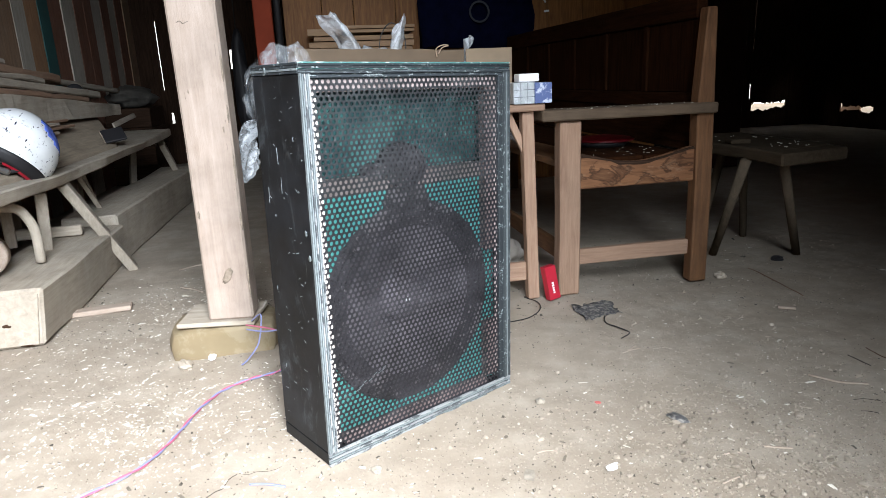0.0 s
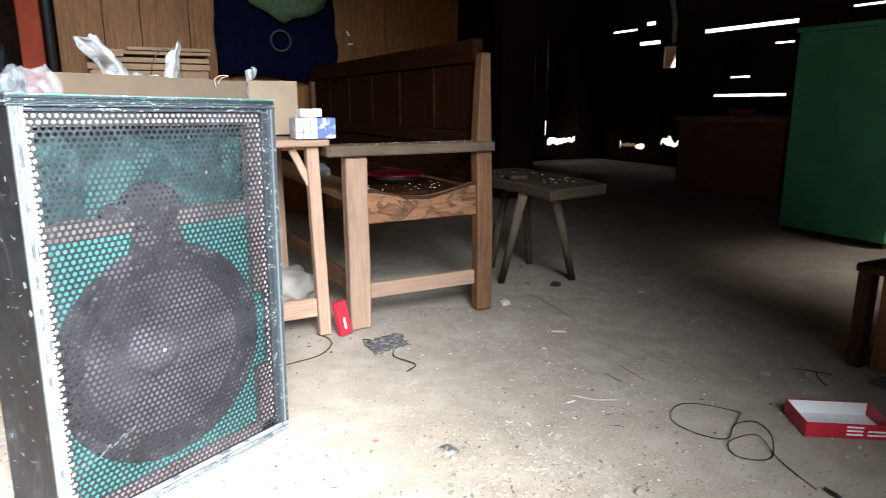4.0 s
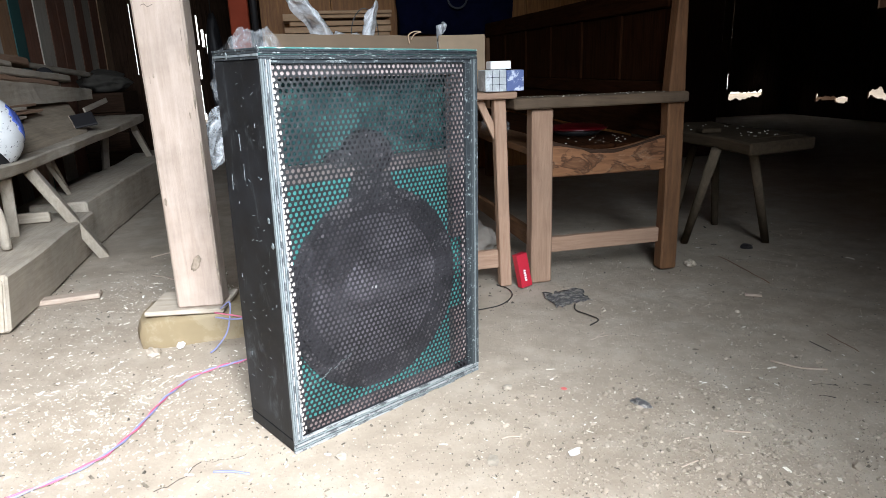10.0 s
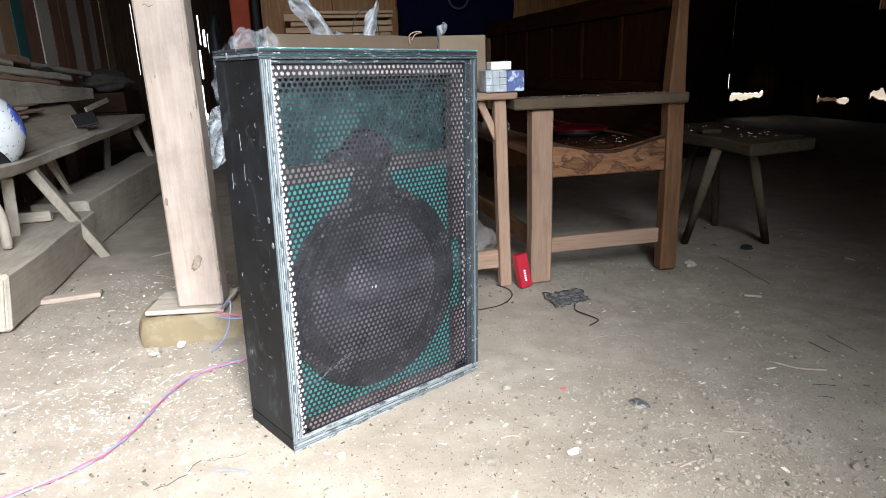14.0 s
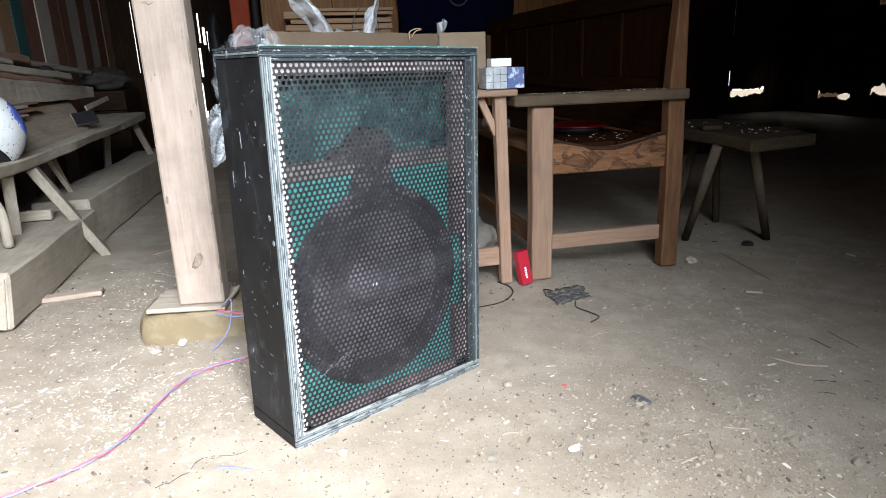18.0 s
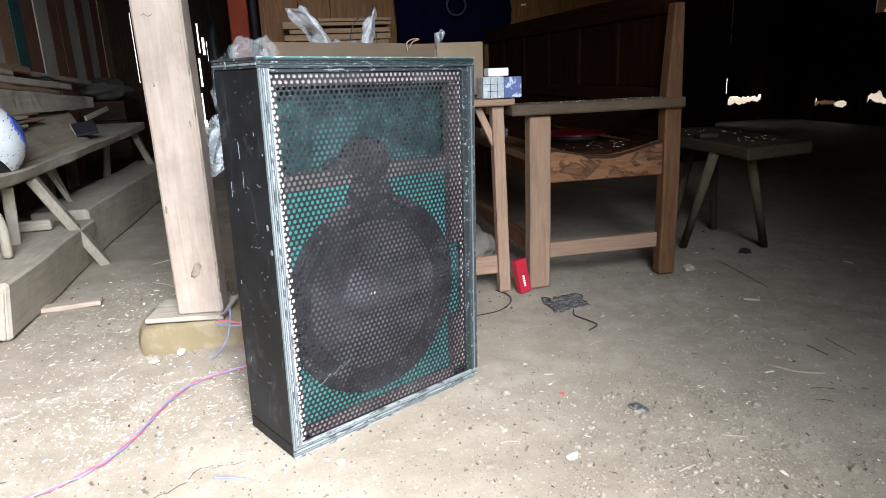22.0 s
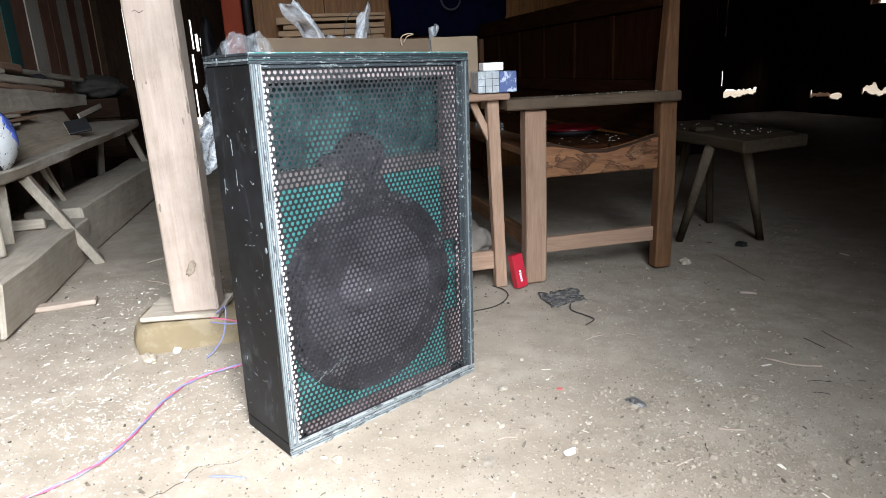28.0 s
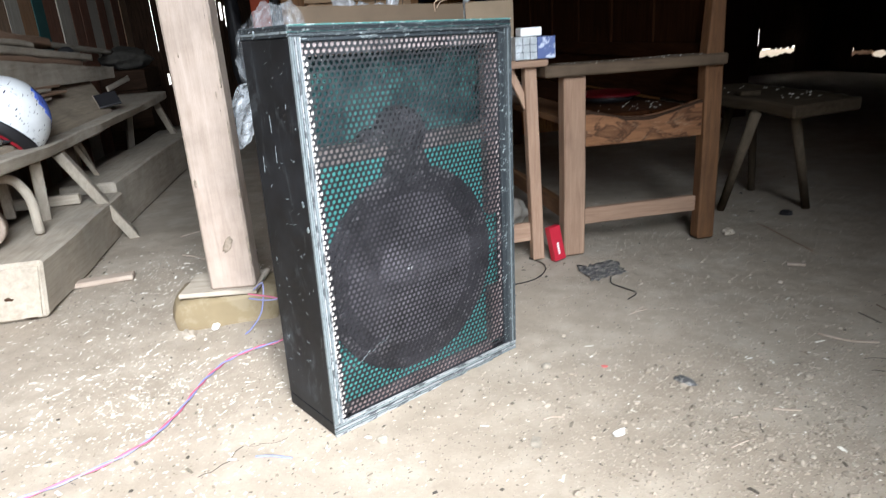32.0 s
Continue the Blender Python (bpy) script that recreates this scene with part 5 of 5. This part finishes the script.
part("blue_strand", tube([(-0.12, 1.76, 0.10), (-0.09, 1.73, 0.125), (-0.1, 1.70, 0.06), (-0.13, 1.69, 0.02), (-0.15, 1.69, 0.004)], 0.0022, 8, 5), BLUEW, tie)
part("red_strand", tube([(-0.13, 1.72, 0.105), (-0.07, 1.69, 0.10), (-0.02, 1.68, 0.085), (0.04, 1.7, 0.08)], 0.0024, 8, 5), REDW, tie)
part("blue_strand", tube([(-0.13, 1.725, 0.09), (-0.08, 1.69, 0.092), (-0.03, 1.675, 0.10), (0.03, 1.7, 0.1)], 0.0022, 8, 5), BLUEW, tie)
bit = thing("wire_scrap", "short scrap of blue wire on the floor", "wire", pose(0, 0, 0))
part("strand", tube(laid([(-0.085, 1.143, 0.002), (-0.05, 1.132, 0.003), (-0.018, 1.117, 0.002)]), 0.0022, 6, 5), BLUEW, bit)
loopw = thing("dark_wire", "thin dark wire looped on the floor", "wire", pose(0, 0, 0.004))
part("strand", tube(laid([(1.436, 0.927, 0.004), (1.49, 0.955, 0.006), (1.511, 0.98, 0), (1.457, 1.055, 0), (1.39, 1.061, 0.004), (1.335, 1.02, 0), (1.337, 0.946, 0), (1.38, 0.898, 0.003), (1.436, 0.927, 0.008), (1.502, 0.92, 0.004), (1.485, 0.866, 0), (1.415, 0.809, 0), (1.369, 0.803, 0.003), (1.338, 0.842, 0), (1.367, 0.883, 0.006), (1.44, 0.87, 0.01), (1.41, 0.80, 0.004), (1.392, 0.741, 0), (1.376, 0.685, 0)], -0.002), 0.0014, 8, 5), BLACKW, loopw)
pale_wire = thing("yellow_wire", "yellowish wire curling beside the red tray", "wire", pose(0, 0, 0.004))
part("strand", tube(laid([(1.72, 0.79, 0), (1.749, 0.745, 0.004), (1.749, 0.70, 0), (1.765, 0.66, 0), (1.81, 0.645, 0.003), (1.86, 0.68, 0)], -0.002), 0.0022, 8, 5), plain("yellowish_cord", (0.40, 0.31, 0.17), 0.7), pale_wire)
cord = thing("table_cord_wire", "black cord curling out from under the table", "wire", pose(0, 0, 0.004))
part("strand", tube(laid([(0.55, 1.77, 0), (0.622, 1.782, 0), (0.69, 1.806, 0), (0.735, 1.838, 0.003), (0.759, 1.88, 0.004), (0.762, 1.93, 0.003), (0.74, 1.985, 0)], -0.002), 0.0018, 8, 5), BLACKW, cord)
rag = thing("dirty_rag", "flat dark dirty rag on the floor", "rag", pose(0.915, 1.80, ground_z(0.915, 1.80)))
bm = bmesh.new()
bmesh.ops.create_grid(bm, x_segments=22, y_segments=18, size=0.5)
for v in bm.verts:
    n2 = noise.noise_vector(v.co * 5)
    v.co = Vector((v.co.x * 0.125 + n2.x * 0.022, v.co.y * 0.115 + n2.y * 0.03 + v.co.x * 0.03, 0.004 + 0.004 * noise.noise(v.co * 9)))
bmesh.ops.solidify(bm, geom=bm.faces[:], thickness=0.002)
part("cloth", smooth(bm), paint("dirty_cloth", (0.06, 0.058, 0.06), 0.95, (0.24, 0.22, 0.195), 0.8, 70.0, 0.49), rag)
part("thread", tube([(0.0, -0.06, 0.003), (-0.02, -0.11, 0.003), (0.0, -0.16, 0.003), (0.01, -0.2, 0.003), (-0.03, -0.23, 0.003)], 0.0018, 8, 5), BLACKW, rag)


PAPER = plain("soiled_paper", (0.62, 0.6, 0.57), 0.8, 0, 0.15)
FADEDRED = plain("faded_red_plastic", (0.45, 0.10, 0.09), 0.6)
CLOD = plain("dry_clod", (0.27, 0.235, 0.19), 0.95, 0, 0.25, 60)


def scrap(size, seed):
    """A small crumpled or broken bit with hard creases."""
    bm = bmesh.new()
    bmesh.ops.create_icosphere(bm, subdivisions=3, radius=1.0)
    for v in bm.verts:
        k = 1 + 0.4 * noise.fractal(v.co * 1.9 + Vector((seed, seed, seed)), 0.8, 2.2, 4)
        v.co = Vector((v.co.x * size[0], v.co.y * size[1], v.co.z * size[2])) * k
    return bm


def torn_sheet(size, seed):
    """A flat torn corner of sheet, slightly curled, with thickness."""
    rng = random.Random(seed)
    n = 9
    rim = []
    for k in range(n):
        a = 2 * math.pi * k / n + rng.uniform(-0.25, 0.25)
        reach = rng.uniform(0.65, 1.1)
        rim.append((size[0] * reach * math.cos(a), size[1] * reach * math.sin(a), rng.uniform(0.0, 1.0) * size[2]))
    bm = bmesh.new()
    up = [bm.verts.new((x, y, z + 0.0008)) for x, y, z in rim]
    down = [bm.verts.new((x, y, z)) for x, y, z in rim]
    bm.faces.new(up)
    bm.faces.new(down[::-1])
    for k in range(n):
        q = (k + 1) % n
        bm.faces.new((down[k], down[q], up[q], up[k]))
    return bm


def sliver(name, label, a, b, w, material, bow=0.01):
    ob = thing(name, label, name.split("_")[-1], pose(0, 0, 0))
    a, b = Vector((*a, 0.0)), Vector((*b, 0.0))
    mid = (a + b) / 2 + Vector((0, bow, 0.0005))
    bm = tube([a, mid, b], w, 6, 6)
    for v in bm.verts:
        v.co.z = 0.5 * v.co.z + 0.4 * w + ground_z(v.co.x, v.co.y)
    part("splinter", bm, material, ob)


sliver("wood_shaving", "pale curled wood shaving on the floor", (1.205, 1.243), (1.295, 1.163), 0.004, FRESH["x"], -0.012)
sliver("bent_twig", "thin dark twig on the floor", (1.62, 2.03), (1.59, 1.72), 0.0022, BROWN["y"], -0.03)
sliver("wood_splinter", "short pale splinter on the floor", (1.44, 1.645), (1.48, 1.62), 0.008, FRESH["x"], 0.0)
sliver("wood_splinter", "thin splinter on the floor", (0.9, 1.0), (0.95, 0.985), 0.003, FRESH["x"], 0.0)
sliver("bent_twig", "thin twig on the floor", (1.45, 1.33), (1.44, 1.22), 0.0016, BROWN["y"], 0.01)
crack = thing("floor_crack", "thin jagged crack in the dry earth", "crack", pose(0, 0, 0.0015))
part("groove", tube(laid([(-0.186, 1.111, 0), (-0.172, 1.12, 0), (-0.163, 1.119, 0), (-0.145, 1.138, 0), (-0.133, 1.143, 0), (-0.126, 1.17, 0), (-0.112, 1.185, 0)]), 0.0006, 2, 4), CRACK, crack)
part("groove", tube(laid([(-0.108, 1.187, 0), (-0.09, 1.178, 0), (-0.075, 1.183, 0), (-0.055, 1.177, 0), (-0.038, 1.18, 0), (-0.027, 1.186, 0)]), 0.00035, 2, 4), CRACK, crack)
sliver("bent_twig", "thin dark twig near the shaving", (1.377, 1.31), (1.381, 1.244), 0.0018, CRACK, 0.008)
sliver("bent_twig", "short dark twig near the shaving", (1.212, 1.116), (1.259, 1.093), 0.0011, CRACK, 0.006)
sliver("bent_twig", "short dark twig near the shaving", (1.187, 1.069), (1.212, 1.049), 0.0013, CRACK, 0.004)
sliver("wood_splinter", "tiny pale splinter by the rag", (0.873, 1.502), (0.904, 1.52), 0.002, FRESH["x"], 0.002)
sliver("wood_splinter", "tiny pale splinter by the rag", (0.85, 1.489), (0.907, 1.503), 0.0016, FRESH["x"], 0.003)
sliver("wood_splinter", "pale splinter among the crumbs", (0.813, 0.998), (0.844, 0.995), 0.0022, FRESH["x"], 0.002)
sliver("wood_splinter", "pale splinter among the crumbs", (0.756, 0.919), (0.811, 0.93), 0.0018, FRESH["x"], 0.002)
sliver("bent_twig", "short dark twig among the crumbs", (0.848, 0.967), (0.836, 0.942), 0.0012, CRACK, 0.003)
sliver("wood_splinter", "pale splinter beside the plank bench", (-0.45, 2.5), (-0.36, 2.42), 0.004, FRESH["x"], 0.01)
sliver("wood_splinter", "pale splinter on the floor", (-0.5, 2.75), (-0.4, 2.8), 0.004, FRESH["x"], 0.01)
sliver("wood_splinter", "yellow splinter near the paper scrap", (0.47, 1.10), (0.51, 1.095), 0.002, FRESH["x"], 0.004)
sliver("bent_twig", "thin dark twig beside the low table", (1.876, 1.085), (1.927, 1.007), 0.003, CRACK, 0.01)
sliver("bent_twig", "thin dark twig beside the low table", (1.91, 1.04), (1.847, 0.97), 0.0025, CRACK, 0.012)
sliver("wood_splinter", "pale splinter on the open floor", (1.96, 1.515), (1.93, 1.50), 0.004, FRESH["x"], 0.002)
sliver("wood_splinter", "pale splinter far out on the floor", (2.52, 1.66), (2.48, 1.61), 0.005, FRESH["x"], 0.004)
for nm, lb, px, py, s, mt, sd in (("paper_scrap", "flat torn white paper scrap on the floor", 0.586, 1.012, (0.021, 0.010, 0.003), PAPER, 1), ("card_scrap", "flat pale scrap of card on the floor", 0.43, 1.03, (0.02, 0.013, 0.0018), CLOD, 2), ("foil_scrap", "crumpled foil scrap on the floor", 0.80, 1.14, (0.024, 0.012, 0.007), SILVER, 3),
                                  ("red_scrap", "tiny red plastic scrap", 0.669, 1.253, (0.007, 0.005, 0.002), FADEDRED, 4), ("floor_stone", "small grey pebble on the floor", 0.545, 1.29, (0.011, 0.010, 0.007), CLOD, 5), ("floor_stone", "small grey stone by the settle", 1.47, 1.98, (0.022, 0.018, 0.014), DUSTY["x"], 6),
                                  ("paper_scrap", "white paper scrap at the footing stone", -0.235, 1.765, (0.034, 0.012, 0.008), WHITE, 7), ("floor_stone", "flat stone at the footing", -0.3, 1.735, (0.028, 0.018, 0.012), DUSTY["x"], 8), ("bottle_top", "small black cap on the floor", 1.78, 2.083, (0.022, 0.02, 0.01), RUBBER, 9), ("floor_stone", "small round pebble in front of the loudspeaker", 0.155, 1.12, (0.010, 0.009, 0.007), CLOD, 10),
                                  ("floor_stone", "small pale stone near the low table", 1.858, 1.035, (0.018, 0.012, 0.009), CLOD, 21), ("floor_stone", "small dusty stone near the low table", 1.774, 1.10, (0.015, 0.012, 0.008), CLOD, 22), ("paper_scrap", "small white scrap beside the tray", 1.68, 0.70, (0.016, 0.008, 0.003), WHITE, 11), ("black_scrap", "black scrap of rubber on the floor", 1.39, 0.66, (0.02, 0.006, 0.004), RUBBER, 12)):
    ob = thing(nm, lb, nm.split("_")[-1], pose(px, py, s[2] * 0.6 + ground_z(px, py), 0, 0, sd * 37))
    part("body", torn_sheet(s, sd) if nm in ("paper_scrap", "card_scrap") else scrap(s, sd), mt, ob)


# ---- sawdust, chips and gravel ----
def litter(name, label, n, area, size, flat, material, seed, long_p=0.2, cluster=None):
    rng = random.Random(seed)
    verts, faces = [], []
    for _ in range(n):
        x, y = rng.uniform(area[0], area[1]), area[2] + (area[3] - area[2]) * rng.random() ** 1.3
        if cluster:
            x, y = rng.gauss((area[0] + area[1]) / 2, (area[1] - area[0]) / 4), rng.gauss((area[2] + area[3]) / 2, (area[3] - area[2]) / 4)
        if rng.random() < 0.3 * max(0.0, x - 0.6):
            continue
        if noise.noise(Vector((x * 2.3, y * 2.3, seed))) < rng.uniform(-0.55, 0.25):
            continue
        a, s = rng.uniform(0, 6.3), size * rng.uniform(0.45, 1.3) * (1.9 if rng.random() < 0.06 else 1)
        l = s * (rng.uniform(2.2, 4.5) if rng.random() < long_p else rng.uniform(0.9, 1.5))
        h, c, sn, q = s * flat, math.cos(a), math.sin(a), 0.65 if flat < 1 else 0.4
        z0 = ground_z(x, y) - 0.0008
        base = len(verts)
        for u, v, z in ((-l, -s, 0), (l, -s * 0.8, 0), (l * 0.9, s, 0), (-l * 0.8, s * 0.9, 0), (-l * q, -s * q, h), (l * q, -s * q * 0.8, h * rng.uniform(0.4, 1.4)), (l * q * 0.8, s * q, h * rng.uniform(0.6, 1.2)), (-l * q, s * q * 0.8, h * rng.uniform(0.4, 1.4))):
            verts.append((x + u * c - v * sn, y + u * sn + v * c, z0 + z))
        faces += [tuple(base + k for k in f) for f in ((4, 5, 6, 7), (0, 1, 5, 4), (1, 2, 6, 5), (2, 3, 7, 6), (3, 0, 4, 7))]
    me = bpy.data.meshes.new(name)
    me.from_pydata(verts, [], faces)
    me.materials.append(material)
    tagged(new(name, me), label, "litter", kind="stuff")


def clods(name, label, n, area, size, material, seed):
    """Loose crumbs of earth: small uneven lumps, thickest about the middle of the area."""
    rng = random.Random(seed)
    ball = bmesh.new()
    bmesh.ops.create_icosphere(ball, subdivisions=1, radius=1.0)
    shape, tris = [v.co.copy() for v in ball.verts], [[v.index for v in f.verts] for f in ball.faces]
    ball.free()
    verts, faces = [], []
    for _ in range(n):
        x, y = rng.gauss((area[0] + area[1]) / 2, (area[1] - area[0]) / 4), rng.gauss((area[2] + area[3]) / 2, (area[3] - area[2]) / 4)
        if noise.noise(Vector((x * 2.6, y * 2.6, seed))) < rng.uniform(-0.6, 0.3):
            continue
        r = size * rng.lognormvariate(0, 0.45)
        wide, deep, tall, turn = rng.uniform(0.8, 1.5), rng.uniform(0.7, 1.1), rng.uniform(0.5, 0.9), rng.uniform(0, 6.3)
        c, q, z0, base = math.cos(turn), math.sin(turn), ground_z(x, y), len(verts)
        for co in shape:
            k = r * rng.uniform(0.7, 1.15)
            u, v = co.x * k * wide, co.y * k * deep
            verts.append((x + u * c - v * q, y + u * q + v * c, z0 + co.z * k * tall + r * 0.25))
        faces += [[base + i for i in f] for f in tris]
    me = bpy.data.meshes.new(name)
    me.from_pydata(verts, [], faces)
    me.materials.append(material)
    tagged(new(name, me), label, "litter", kind="stuff")


CHIPS = island_mat("wood_chips", [(0.0, (0.45, 0.40, 0.33)), (0.5, (0.62, 0.57, 0.49)), (1.0, (0.85, 0.82, 0.75))])
CRUMBS = island_mat("earth_crumbs", [(0.0, (0.13, 0.107, 0.082)), (0.45, (0.235, 0.195, 0.152)), (0.9, (0.32, 0.27, 0.215)), (1.0, (0.42, 0.37, 0.30))])
DARKGRIT = island_mat("dark_grit", [(0.0, (0.04, 0.033, 0.026)), (1.0, (0.15, 0.125, 0.095))])
litter("sawdust_chips", "pale sawdust chips scattered over the earth", 6000, (-1.0, 2.4, 0.5, 2.9), 0.0012, 0.6, CHIPS, 3)
litter("sawdust_chips", "pale sawdust heaped near the cable", 4200, (-0.8, 0.2, 0.95, 1.75), 0.0015, 0.7, CHIPS, 13, 0.4, True)
litter("sawdust_chips", "bright sawdust flecks among the crumbs", 4200, (0.3, 1.6, 0.5, 1.5), 0.0010, 0.7, CHIPS, 23, 0.3, True)
litter("sawdust_chips", "pale sawdust flecks between the beam and the post", 2600, (-0.75, 0.1, 1.6, 2.6), 0.0016, 0.7, CHIPS, 33, 0.4, True)
litter("wood_shavings", "small pale shavings scattered over the earth", 900, (-1.0, 2.4, 0.5, 3.0), 0.0022, 0.4, CHIPS, 4, 0.7)
litter("wood_shavings", "pale shavings strewn round the post foot", 1000, (-0.85, 0.25, 0.9, 2.6), 0.0023, 0.4, CHIPS, 14, 0.75)
litter("wood_shavings", "pale shavings among the crumbs before the loudspeaker", 260, (0.3, 1.4, 0.6, 1.5), 0.0018, 0.4, CHIPS, 24, 0.75)
clods("dry_clods", "dry broken clods before the loudspeaker", 300, (0.35, 1.25, 0.75, 1.3), 0.0034, CRUMBS, 26)
litter("earth_crumbs", "loose earth crumbs and grit on the floor", 22000, (-1.0, 2.2, 0.5, 2.4), 0.0012, 1.8, CRUMBS, 5, 0.05)
litter("earth_crumbs", "loose gravelly crumbs before the loudspeaker", 9000, (0.35, 1.4, 0.55, 1.3), 0.0013, 1.6, CRUMBS, 6, 0.05, True)
CLODS = island_mat("small_clods", [(0.0, (0.24, 0.197, 0.153)), (1.0, (0.36, 0.305, 0.245))])
clods("earth_clods", "loose dry clods before the loudspeaker", 4200, (0.2, 1.45, 0.55, 1.4), 0.0017, CLODS, 18)
clods("dry_clods", "coarse earth crumbs on the open floor", 190, (0.62, 1.12, 0.78, 1.12), 0.0042, CLODS, 31)
clods("earth_clods", "small dusty clods among the crumbs", 1200, (0.35, 1.35, 0.55, 1.25), 0.0021, CLODS, 8)
clods("earth_clods", "small dusty clods scattered over the floor", 3000, (-0.9, 2.1, 0.4, 2.5), 0.0016, CLODS, 9)
litter("dark_grit", "dark specks of grit on the floor", 12000, (-1.0, 2.2, 0.5, 2.6), 0.0016, 1.2, DARKGRIT, 7, 0.1)


def flecks(name, label, n, area, size, seed):
    """Pale chips lying on a level top."""
    rng = random.Random(seed)
    bm = bmesh.new()
    for _ in range(n):
        x, y, l, w = rng.uniform(area[0], area[1]), rng.uniform(area[2], area[3]), size * rng.uniform(0.6, 2.4), size * rng.uniform(0.5, 0.9)
        made = bmesh.ops.create_cube(bm, size=1.0)
        turn = Matrix.Rotation(rng.uniform(0, 6.3), 4, "Z")
        bmesh.ops.transform(bm, matrix=Matrix.Translation((x, y, area[4] + size * 0.25)) @ turn @ Matrix.Diagonal((l, w, size * 0.5, 1)), verts=made["verts"])
    ob = part(name, bm, CHIPS)
    tagged(ob, label, "litter", kind="stuff")


flecks("sawdust_flecks", "pale sawdust flecks on the settle arm", 42, (0.79, 1.37, 1.93, 2.03, 0.612), 0.003, 41)
flecks("sawdust_flecks", "pale sawdust flecks on the slab stool", 26, (1.57, 1.83, 1.93, 2.4, 0.449), 0.0042, 42)
flecks("sawdust_flecks", "pale sawdust flecks on the settle seat", 24, (0.95, 1.3, 2.02, 2.22, 0.449), 0.003, 43)
